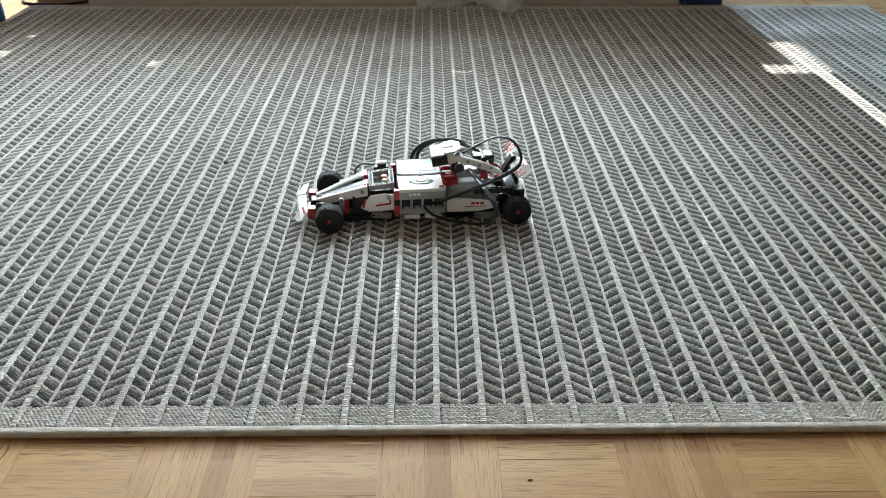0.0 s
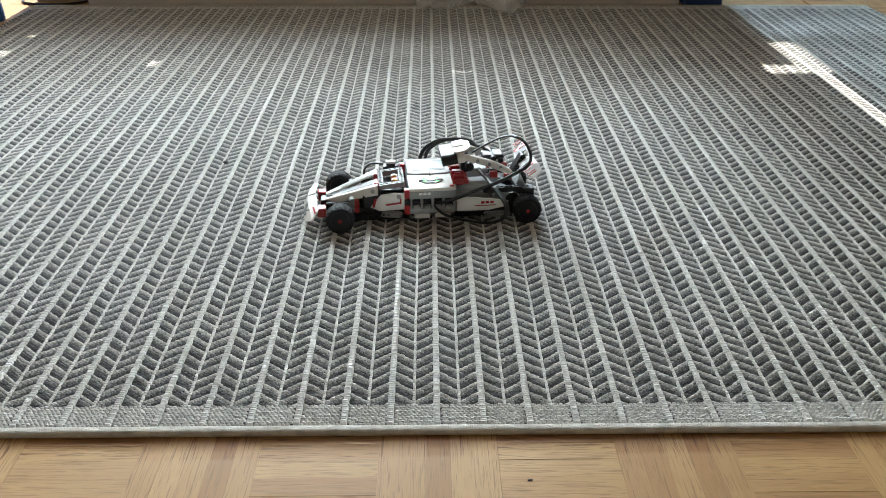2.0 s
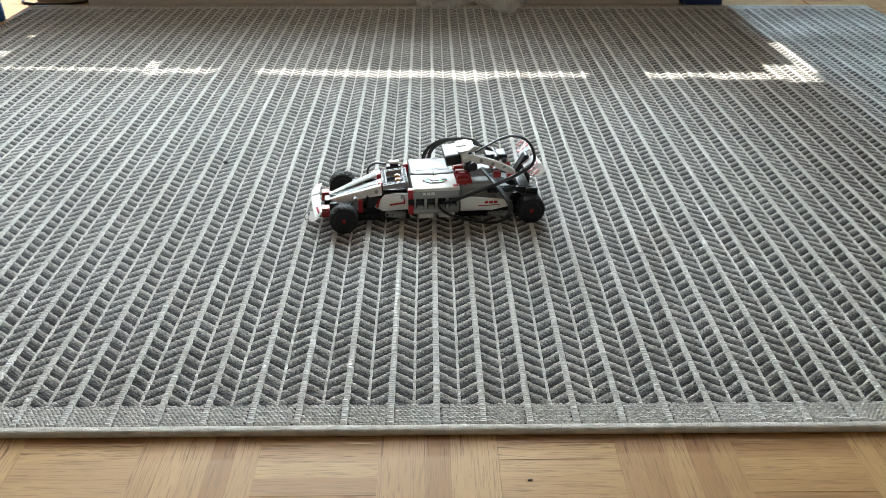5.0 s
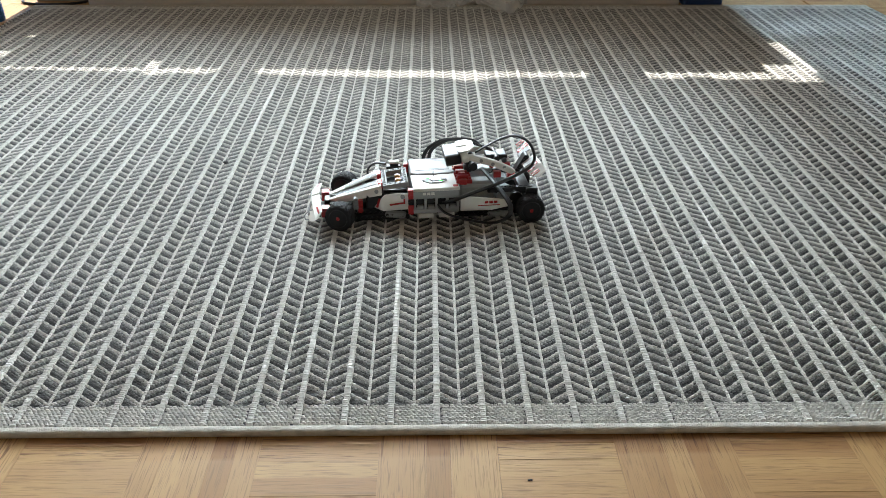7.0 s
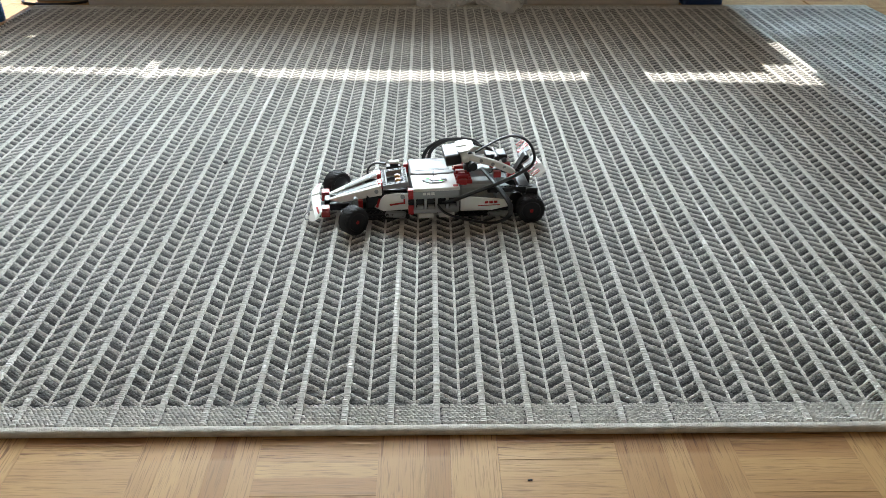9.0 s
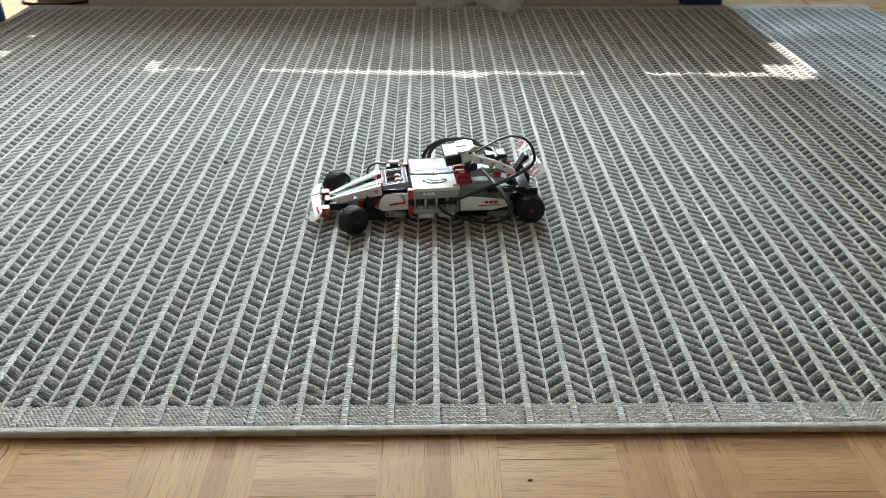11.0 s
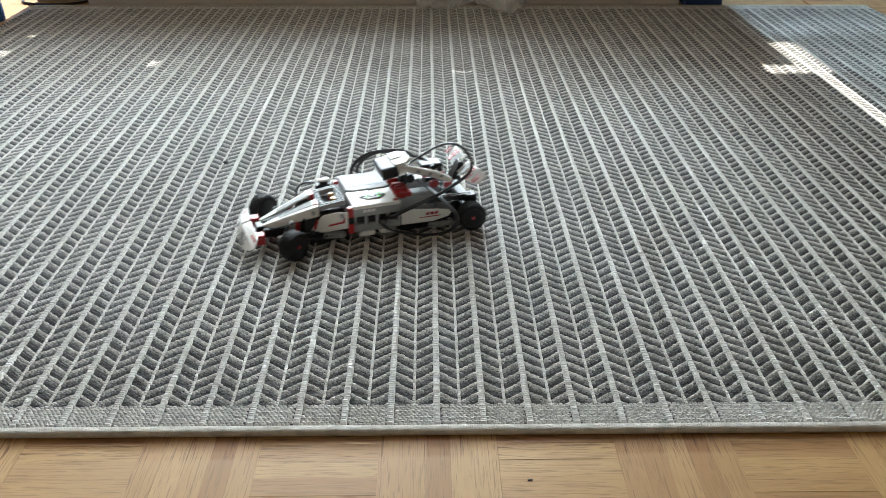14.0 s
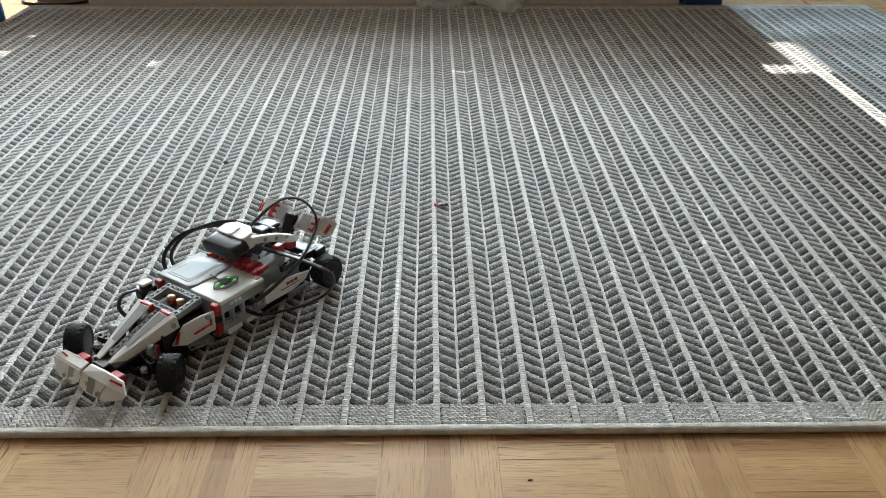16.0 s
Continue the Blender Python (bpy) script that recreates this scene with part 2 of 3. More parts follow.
# unseen bottom bar of the window, with notches added to let flecks of sun in
bm = bmesh.new()
for z0, z1, cuts in ((0.45, 0.53, ()), (0.53, 0.578, ((-1.066, -1.048),)), (0.578, 0.715, ()), (0.715, 0.785, ((-1.085, -1.05),)), (0.785, 0.812, ()), (0.812, 0.845, ((-0.682, -0.652),))):
    a = -2.2
    for c0, c1 in (*cuts, (0.79 if z0 > 0.84 else 0.875, 9.0)):
        add_box(bm, (a, Y1 + 0.062, z0), (c0, Y1 + 0.07, z1))
        a = c1
# its upper edge climbs a little towards the balcony door
for k in range(30):
    x = -2.2 + 0.1 * k
    if x < 0.79:
        top = min(0.925, 0.905 + 0.0416 * (x + 0.05))
        x1 = min(x + 0.1, 0.79)
        spans = ((x, -0.682), (-0.652, x1)) if x < -0.66 < x1 else ((x, x1),)
        for a, b in spans:
            if b - a > 0.001:
                add_box(bm, (a, Y1 + 0.062, 0.845), (b, Y1 + 0.07, top))
add_box(bm, (0.79, Y1 + 0.062, 0.845), (0.875, Y1 + 0.07, 0.858))
# unseen low panel added at the balcony door to end the sun strip
add_box(bm, (0.873, Y1 + 0.062, FLOOR), (1.96, Y1 + 0.07, 0.630))
tagged(link("window_1", bm, M_TRIM), "unseen white lower frame of window and balcony door, cut to shape the sun", "window frame", kind="structure")


def blind(name, label, outline):
    ob = empty(name, label, "blind")
    bm = bmesh.new()
    vs = [bm.verts.new((x, 0.0, z)) for x, z in outline]
    f = bm.faces.new(vs)
    ext = bmesh.ops.extrude_face_region(bm, geom=[f])
    for v in ext["geom"]:
        if isinstance(v, bmesh.types.BMVert):
            v.co.y += 0.002
    part("fabric", bm, M_BLIND, ob)
    bm = bmesh.new()
    xs = [p[0] for p in outline]
    add_tube(bm, (min(xs), 0.0, 2.19), (max(xs), 0.0, 2.19), 0.02)
    part("roller", bm, M_TRIM, ob, smooth=False)
    return ob


hem = [(0.898, 2.2), (0.898, 0.944), (0.79, 0.944), (0.79, 0.923), (0.63, 0.920), (0.62, 0.900), (0.565, 0.900), (0.555, 0.914), (0.48, 0.912), (0.47, 0.822), (0.345, 0.822)]
hem += [(0.335, 0.904), (0.16, 0.902), (0.15, 0.900), (0.115, 0.900), (0.09, 0.930), (0.045, 0.928), (0.02, 0.903)]
sag = [(-0.11 * k, 0.904 - 0.0093 * k + 0.004 * (k % 2) + 0.003 * (k % 3)) for k in range(1, 20)]
hem += sag[:3] + [(-0.425, 0.868), (-0.435, 0.830), (-0.518, 0.830), (-0.53, 0.860)] + [sag[4]] + [(-0.642, 0.852), (-0.643, 0.874), (-0.690, 0.874), (-0.691, 0.846)] + sag[6:] + [(-2.2, 0.72), (-2.2, 2.2)]
window_blind = blind("window_blind", "beige fabric roller blind over the wide window", hem)
door_blind = blind("door_blind", "beige fabric roller blind over the balcony door", [(1.97, 2.2), (1.97, 0.625), (0.944, 0.625), (0.944, 0.944), (0.928, 0.944), (0.928, 2.2)])

# ---- things ----
def grain_by_piece(mat, amount):
    """Lets the tone of a joined mesh change from stitch to stitch."""
    nt = mat.node_tree
    n, l = nt.nodes, nt.links
    b = n["Principled BSDF"]
    src = b.inputs["Base Color"].links[0].from_socket
    geo = n.new("ShaderNodeNewGeometry")
    r = n.new("ShaderNodeMapRange")
    r.inputs["To Min"].default_value = 1 - amount
    r.inputs["To Max"].default_value = 1 + amount * 0.4
    l.new(geo.outputs["Random Per Island"], r.inputs["Value"])
    mul = n.new("ShaderNodeVectorMath")
    mul.operation = "SCALE"
    l.new(src, mul.inputs[0])
    l.new(r.outputs["Result"], mul.inputs["Scale"])
    l.new(mul.outputs[0], b.inputs["Base Color"])


for k in (M_YARN, M_CREST, M_CORD, M_SLOPE, M_DARK):
    grain_by_piece(k, 0.12 if k is M_CORD else 0.28)


def stitches(name, x, y, sx, sy, h, mat, parent, label, skew=None, z0=-0.0012, top=(0.66, 0.5), uneven=0.2):
    """Many small rounded stitches joined in one mesh: each a low pillow with a smaller top."""
    k = len(x)
    rng = np.random.default_rng(len(name) * 7 + k)
    x = x + rng.normal(0, 0.00025, k)
    y = y + rng.normal(0, 0.00035, k)
    h = h * rng.uniform(1 - uneven, 1 + uneven * 0.7, k)
    skew = np.zeros(k) if skew is None else skew
    base = np.array([(-1, -1, 0), (1, -1, 0), (1, 1, 0), (-1, 1, 0), (-1, -1, 1), (1, -1, 1), (1, 1, 1), (-1, 1, 1)], float)
    base[4:, 0] *= top[0]
    base[4:, 1] *= top[1]
    co = np.empty((k, 8, 3))
    co[:, :, 0] = x[:, None] + base[None, :, 0] * sx / 2
    co[:, :, 1] = y[:, None] + base[None, :, 1] * sy / 2 + base[None, :, 0] * sx / 2 * skew[:, None]
    co[:, :, 2] = z0 + base[None, :, 2] * h[:, None]
    quads = np.array([(4, 5, 6, 7), (0, 1, 5, 4), (1, 2, 6, 5), (2, 3, 7, 6), (3, 0, 4, 7)])
    fa = (np.arange(k)[:, None, None] * 8 + quads[None]).reshape(-1)
    me = bpy.data.meshes.new(name)
    me.vertices.add(k * 8)
    me.vertices.foreach_set("co", co.reshape(-1))
    me.loops.add(len(fa))
    me.loops.foreach_set("vertex_index", fa.astype(np.int32))
    me.polygons.add(k * 5)
    me.polygons.foreach_set("loop_start", np.arange(0, k * 20, 4, dtype=np.int32))
    me.update(calc_edges=True)
    me.validate()
    me.shade_smooth()
    me.materials.append(mat)
    ob = new(name, me)
    ob.parent = parent
    return tagged(ob, label, kind="stuff")


RX0, RX1, RY0, RY1 = -1.19, 1.325, 0.724, 2.645
PITCH, RISE, PERIOD = 0.05, 0.0118, 0.0190


def make_rug():
    rug = empty("rug", "grey and cream flat-woven rug with herringbone columns on the parquet", "rug", pose((RX0 + RX1) / 2, (RY0 + RY1) / 2, FLOOR))
    inv = rug.matrix_basis.inverted()
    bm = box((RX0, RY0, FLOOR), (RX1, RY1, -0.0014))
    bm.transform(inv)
    part("backing", bm, M_DARK, rug, "slate grey woven ground of the rug, with shade in its colour")
    ylo, yhi = RY0 + 0.034, RY1 - 0.030
    cols = np.arange(math.ceil(RX0 / PITCH), math.floor(RX1 / PITCH) + 1)
    # four rows of stitches to a period, stepping down from a cream ridge into a dark furrow
    rows = np.arange(ylo - RISE - PERIOD, yhi + PERIOD, PERIOD)
    # the darkening from row to row holds relief shade besides yarn colour
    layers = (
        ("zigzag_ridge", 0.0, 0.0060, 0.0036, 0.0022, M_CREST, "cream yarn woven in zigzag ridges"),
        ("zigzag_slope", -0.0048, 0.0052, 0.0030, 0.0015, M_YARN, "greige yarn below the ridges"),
        ("lower_slope", -0.0092, 0.0046, 0.0027, 0.0009, M_SLOPE, "grey yarn above the furrows, with shade in its colour"),
        ("furrow_weave", -0.0134, 0.0044, 0.0028, 0.0003, M_DARK, "slate yarn in the furrows, with shade in its colour"),
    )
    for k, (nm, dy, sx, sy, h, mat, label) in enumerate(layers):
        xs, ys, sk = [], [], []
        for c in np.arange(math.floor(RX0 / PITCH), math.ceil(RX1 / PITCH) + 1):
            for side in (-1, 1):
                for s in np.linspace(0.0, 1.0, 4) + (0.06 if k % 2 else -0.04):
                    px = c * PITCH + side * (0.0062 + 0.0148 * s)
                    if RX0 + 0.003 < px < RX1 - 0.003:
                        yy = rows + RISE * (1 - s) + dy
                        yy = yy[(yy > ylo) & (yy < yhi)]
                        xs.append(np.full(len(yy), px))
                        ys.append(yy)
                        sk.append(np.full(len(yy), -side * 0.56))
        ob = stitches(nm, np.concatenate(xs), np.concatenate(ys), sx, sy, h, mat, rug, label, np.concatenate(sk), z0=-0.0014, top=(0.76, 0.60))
        ob.matrix_basis = inv
    y1 = np.arange(RY0 + 0.004, RY1 - 0.004, 0.0034)
    ob = stitches("thick_cord", np.repeat(cols * PITCH, len(y1)), np.tile(y1, len(cols)), 0.0076, 0.0035, 0.0030, M_CORD, rug, "cream ribbed cords", z0=-0.0014, top=(0.70, 0.74), uneven=0.06)
    ob.matrix_basis = inv
    y2 = np.arange(ylo, yhi, 0.0042)
    half = cols * PITCH + PITCH / 2
    half = half[half < RX1 - 0.004]
    ob = stitches("thin_cord", np.repeat(half, len(y2)), np.tile(y2, len(half)), 0.0034, 0.0043, 0.0026, M_CORD, rug, "thin cream cords", z0=-0.0014, uneven=0.1, top=(0.7, 0.8))
    ob.matrix_basis = inv
    # plain woven bands at both ends
    bx, by = [], []
    for lo, hi in ((RY0 + 0.003, ylo + 0.001), (yhi, RY1 - 0.003)):
        for r, yy in enumerate(np.arange(lo, hi, 0.0033)):
            gx = np.arange(RX0 + 0.004 + 0.0024 * (r % 2), RX1 - 0.004, 0.0048)
            gx = gx[np.abs(((gx + PITCH / 2) % PITCH) - PITCH / 2) > 0.0045]
            bx.append(gx)
            by.append(np.full(len(gx), yy))
    bx, by = np.concatenate(bx), np.concatenate(by)
    ob = stitches("end_band", bx, by, 0.0047, 0.0031, 0.0023, M_CREST, rug, "plain woven cream end bands", z0=-0.0014, top=(0.66, 0.60))
    ob.matrix_basis = inv
    bm = bmesh.new()
    add_box(bm, (RX0, RY0 - 0.0115, FLOOR), (RX1, RY0 + 0.001, 0.0022), 0.0042, seg=3)
    bm.transform(inv)
    part("binding", bm, M_BIND, rug, "beige cloth binding", smooth=True)
    bm = bmesh.new()
    add_box(bm, (RX0, RY1, FLOOR), (RX1, RY1 + 0.022, 0.0012), 0.0042, seg=3)
    bm.transform(inv)
    part("binding", bm, M_BIND, rug, "beige cloth binding", smooth=True)
    return rug


# ---- racing car of plastic bricks; mm in the car's own space: x ahead, y to its left, z up, middle at y = -4 ----
YC = -4.0


def cpart(name, bm, mat, parent, label="", smooth=False, m=None):
    bmesh.ops.scale(bm, vec=(0.001,) * 3, verts=bm.verts)
    return part(name, bm, mat, parent, label, smooth, m)


def mir(p):
    return (p[0], 2 * YC - p[1], p[2])


def add_ring(bm, m, r_out, r_in, h, n=12):
    vs = []
    for z in (-h / 2, h / 2):
        for r in (r_out, r_in):
            vs.append([bm.verts.new(m @ Vector((r * math.cos(2 * math.pi * k / n), r * math.sin(2 * math.pi * k / n), z))) for k in range(n)])
    lo, li, ho, hi = vs
    for k in range(n):
        j = (k + 1) % n
        for q in ((lo[k], lo[j], ho[j], ho[k]), (li[j], li[k], hi[k], hi[j]), (ho[k], ho[j], hi[j], hi[k]), (lo[j], lo[k], li[k], li[j])):
            bm.faces.new(q)


def add_beam(bm, a, b, axis, holes=None):
    """A studless beam from hole centre to hole centre, with its round holes along axis."""
    a, b, axis = Vector(a), Vector(b), Vector(axis).normalized()
    d = (b - a)
    n = holes or max(2, round(d.length / 8) + 1)
    ex = d.normalized()
    ez = (axis - ex * axis.dot(ex)).normalized()
    ey = ez.cross(ex)
    rot = Matrix((ex, ey, ez)).transposed().to_4x4()
    for i in range(n):
        add_ring(bm, Matrix.Translation(a + d * i / (n - 1)) @ rot, 3.9, 2.4, 7.6)
    L = d.length
    for s in (-1, 1):
        add_box(bm, (0, s * 3.3 - 0.6, -3.8), (L, s * 3.3 + 0.6, 3.8), 0, Matrix.Translation(a) @ rot)
    add_box(bm, (0, -3.3, -1.0), (L, 3.3, 1.0), 0, Matrix.Translation(a) @ rot)


def lathe(bm, profile, n=40, lugs=0):
    """Profile of (radius, y) pairs turned about the y axis."""
    rings = []
    for r, y in profile:
        ring = []
        for k in range(n):
            a = 2 * math.pi * k / n
            rr = r - (0.9 if lugs and r > 20.6 and (k * lugs // n) % 2 and abs(y) > 6.5 else 0.0)
            ring.append(bm.verts.new((rr * math.cos(a), y, rr * math.sin(a))))
        rings.append(ring)
    for p, q in zip(rings, rings[1:]):
        for k in range(n):
            bm.faces.new((p[k], p[(k + 1) % n], q[(k + 1) % n], q[k]))
    bm.faces.new(rings[0])
    bm.faces.new(rings[-1][::-1])
    bmesh.ops.recalc_face_normals(bm, faces=bm.faces)


def make_wheel(parent, name):
    bm = bmesh.new()
    prof = [(14.5, -10.2), (18.6, -10.9), (20.2, -10.4), (21.0, -9.4)]
    for k in range(9):
        y = -8.0 + 2.0 * k
        prof += [(21.6, y - 0.75), (21.6, y + 0.75)] + ([(21.0, y + 0.9), (21.0, y + 1.1)] if k < 8 else [])
    prof += [(21.0, 9.4), (20.2, 10.4), (18.6, 10.9), (14.5, 10.2)]
    lathe(bm, prof, 72, 36)
    w = cpart(name, bm, M_RUBBER, parent, "black rubber tyre with fine tread")
    bm = bmesh.new()
    lathe(bm, [(3.0, -10.4), (14.4, -10.4), (15.0, -10.8), (15.0, 10.8), (14.0, 10.9), (13.0, 8.2), (8.0, 6.4), (6.5, 8.0), (3.4, 8.4)], 36)
    for k in range(6):
        a = math.pi * k / 3
        add_box(bm, (5.5, -0.9, -1.2), (13.5, 9.2, 1.2), 0, Matrix.Rotation(a, 4, "Y"))
    cpart("rim", bm, M_BLACK, w, "black plastic rim")
    bm = bmesh.new()
    add_tube(bm, (0, 8.0, 0), (0, 10.6, 0), 2.9, 14)
    add_box(bm, (-2.3, 10.4, -0.8), (2.3, 11.6, 0.8), 0.2)
    add_box(bm, (-0.8, 10.4, -2.3), (0.8, 11.5, 2.3), 0.2)
    cpart("hub", bm, M_RED, w, "red axle bush")
    return w


def make_brick(car):
    """The programmable brick, lying across the car: display on its right half, sockets on its left side."""
    bm = bmesh.new()
    add_box(bm, (121, -60, 17), (191, 44, 57), 2.5)
    body = cpart("control_brick", bm, M_LGREY, car, "light grey control brick with a display")
    bm = bmesh.new()
    add_box(bm, (120.5, -2, 56), (191.5, 52, 61.5), 1.5)
    cpart("cover_plate", bm, M_WHITE, body, "warm white cover plate")
    bm = bmesh.new()
    add_prism(bm, [(121.5, -62), (190.5, -62), (190.5, -6), (181, 0), (160, 0), (157, 2), (152, 2), (149, 0), (131, 0), (121.5, -6)], 7.0, Matrix.Translation((0, 0, 59.8)), 1.5)
    cpart("display_frame", bm, M_LGREY, body, "grey bevelled display frame")
    bm = bmesh.new()
    add_box(bm, (129, -52, 62.8), (183, -13, 63.7), 0.4)
    cpart("display_rim", bm, M_DGREY, body)
    bm = bmesh.new()
    add_box(bm, (133, -48, 63.2), (179, -17, 64.1), 0.3)
    cpart("display", bm, M_SCREEN, body, "pale grey glossy display")
    bm = bmesh.new()
    add_prism(bm, [(137, 21), (147, 12), (165, 12), (175, 21), (175, 25), (165, 34), (147, 34), (137, 25)], 2.0, Matrix.Translation((0, 0, 61.9)), 0.6)
    cpart("key_pad", bm, M_PAD, body, "mid grey keypad")
    bm = bmesh.new()
    add_prism(bm, [(148, 23), (152, 17), (160, 17), (164, 23), (160, 29), (152, 29)], 1.6, Matrix.Translation((0, 0, 63.4)), 0.4)
    cpart("key", bm, M_DGREY, body, "dark centre key")
    for q in ((142, 23), (170, 23), (156, 14.2), (156, 31.8)):
        bm = bmesh.new()
        add_prism(bm, [(q[0] + a, q[1] + b) for a, b in ((-4, -2), (4, -2), (4, 2), (-4, 2))], 1.2, Matrix.Translation((0, 0, 63.2)), 0.4)
        cpart("key", bm, M_LGREY, body)
    for q in ((146.5, 18), (166, 18), (146.5, 28), (166, 28)):
        bm = bmesh.new()
        add_box(bm, (q[0] - 2.6, q[1] - 0.9, 62.8), (q[0] + 2.6, q[1] + 0.9, 63.6), 0.3)
        cpart("key_light", bm, M_GREEN, body, "green lit strip")
    # socket side
    bm = bmesh.new()
    add_box(bm, (121, 43, 20), (191, 51.6, 27), 1.0)
    add_box(bm, (121, 43, 44), (191, 51.6, 57), 1.0)
    for k in range(5):
        x = 122.0 + 16.6 * k
        add_box(bm, (x - 1.2, 43, 26), (x + 2.6 if k < 4 else x + 1.2, 51.4, 45), 0.6)
    for k in range(4):
        x = 124.6 + 16.6 * k
        add_box(bm, (x + 1.5, 43.5, 26.5), (x + 10.5, 50.5, 31.5), 0.6)
    cpart("socket_panel", bm, M_LGREY, body, "grey panel with four cable sockets")
    bm = bmesh.new()
    add_box(bm, (121.5, 43.2, 26), (190.5, 44.4, 45))
    cpart("socket_floor", bm, M_BLACK, body)
    bm = bmesh.new()
    for k in range(3):
        add_box(bm, (172 - 6.4 * k, 51.5, 50.4), (177 - 6.4 * k, 52.1, 54.6), 0.2)
    cpart("marking", bm, M_WHITE, body, "pale printed marks")
    bm = bmesh.new()
    add_box(bm, (122.5, 42, 61.3), (130, 49, 61.9), 0.2)
    cpart("marking", bm, M_RED, body, "small red printed label")
    bm = bmesh.new()
    add_cable(bm, [(155, -6, 63.6), (156, 0, 63.4), (155.5, 6, 61.8), (156, 12, 61.8)], 0.8)
    cpart("seam", bm, M_DGREY, body)
    for x in (128, 160):
        bm = bmesh.new()
        add_box(bm, (x, 30, 11), (x + 24, 50.5, 18.5), 1.4)
        cpart("foot", bm, M_WHITE, body, "white panel under the sockets")
    return body


def make_car():
    car = empty("racing_car", "white, black and red plastic toy racing car on the rug", "toy car")
    make_brick(car)
    # chassis
    for y in (30, 14, -22, -38):
        bm = bmesh.new()
        add_beam(bm, (20, y, 17), (292, y, 17), (0, 1, 0), 35)
        cpart("chassis_beam", bm, M_BLACK, car, "black perforated chassis beam")
    for x in (30, 112, 200, 250):
        bm = bmesh.new()
        add_beam(bm, (x, -44, 11), (x, 36, 11), (0, 0, 1))
        cpart("cross_beam", bm, M_BLACK, car)
    bm = bmesh.new()
    add_box(bm, (196, -36, 18), (262, 28, 44), 3)
    cpart("steering_motor", bm, M_BLACK, car, "black steering motor housing")
    # front end
    bm = bmesh.new()
    add_box(bm, (262, -24, 14), (318, 16, 26), 2)
    add_tube(bm, (322, -14, 22), (322, 6, 22), 4.5)
    add_box(bm, (304, -14, 22), (326, 6, 28), 1.5)
    cpart("nose_block", bm, M_BLACK, car)
    for s in (1, -1):
        f = (lambda p: p) if s > 0 else mir
        bm = bmesh.new()
        add_beam(bm, f((297, 14, 14)), f((297, 42, 16)), (0, 0, 1))
        add_beam(bm, f((281, 14, 24)), f((289, 42, 26)), (0, 0, 1))
        cpart("axle_arm", bm, M_BLACK, car, "black front axle arm")
        bm = bmesh.new()
        add_beam(bm, f((278, 30, 22)), f((278, 30, 38)), (0, 1, 0))
        add_tube(bm, f((297, 38, 9)), f((297, 38, 24)), 4)
        cpart("steering_knuckle", bm, M_LGREY, car, "grey steering knuckle")
        bm = bmesh.new()
        add_tube(bm, f((271, 26, 22)), f((271, 36, 22)), 4)
        add_box(bm, (267, f((0, 27, 0))[1] - 4, 24), (275, f((0, 27, 0))[1] + 4, 36), 1)
        cpart("red_connector", bm, M_RED, car)
        bm = bmesh.new()
        add_tube(bm, f((326, 16, 20)), f((326, 36, 20)), 4.2)
        add_box(bm, (318, min(f((0, 18, 0))[1], f((0, 34, 0))[1]), 12), (331, max(f((0, 18, 0))[1], f((0, 34, 0))[1]), 27), 1.5)
        cpart("wing_mount", bm, M_RED, car, "red front wing mount")
        # nose panel: tapered white shell with a ridge
        bm = bmesh.new()
        o, i = [f(p) for p in ((238, 29, 58), (318, 9, 30), (318, 2.5, 29), (238, 5, 60))], [f(p) for p in ((238, 33, 45), (300, 14, 27))]
        quad = [(o[0], o[1], o[2], o[3]), (o[0], i[0], i[1], o[1])]
        for q in quad:
            add_plate(bm, q if s > 0 else q[::-1], 2.2, 0.7)
        panel = cpart("nose_panel", bm, M_WHITE, car, "white tapered nose panel")
        bm = bmesh.new()
        a, b, c, d = (Vector(v) for v in o)
        g = [a.lerp(b, 0.08).lerp(d.lerp(c, 0.08), 0.38), b.lerp(a, 0.3).lerp(c.lerp(d, 0.3), 0.38), c.lerp(d, 0.3).lerp(b.lerp(a, 0.3), 0.1), d.lerp(c, 0.08).lerp(a.lerp(b, 0.08), 0.1)]
        g = [v + Vector((0, 0, 1.4)) for v in g]
        add_plate(bm, g if s > 0 else g[::-1], 0.8)
        cpart("panel_stripe", bm, M_LGREY, panel, "grey printed stripe")
        bm = bmesh.new()
        add_tube(bm, f((246, 31.5, 51)), f((246, 33.6, 51.5)), 3.2)
        cpart("pin", bm, M_LGREY, panel)
        # side pod panel
        bm = bmesh.new()
        pod = [f(p) for p in ((197, 47, 52), (198, 46, 26), (236, 36, 20), (250, 28, 23), (234, 34, 46), (214, 43, 52))]
        add_plate(bm, pod if s > 0 else pod[::-1], 3.0, 1.0)
        podob = cpart("side_panel", bm, M_WHITE, car, "white side panel with red stripes")
        bm = bmesh.new()
        for q in (((240, 34.2, 40), (243, 33.2, 40), (247.5, 30.8, 25), (244, 32, 24)), ((206, 46, 38), (206, 46, 35.5), (226, 40.5, 30.5), (227, 40.5, 33)), ((203.5, 46.4, 44), (206, 46, 44), (206, 46, 35.5), (203.5, 46.4, 35.5))):
            q = [Vector(f(v)) + Vector((0, 1.0 * s, 0.2)) for v in q]
            add_plate(bm, q if s > 0 else q[::-1], 1.0)
        cpart("red_stripe", bm, M_RED, podob)
        bm = bmesh.new()
        add_tube(bm, f((207, 44, 47)), f((207, 47.6, 47)), 3.4)
        cpart("pin", bm, M_LGREY, podob)
        bm = bmesh.new()
        add_beam(bm, f((230, 37, 15)), f((206, 42, 15)), (0, 1, 0))
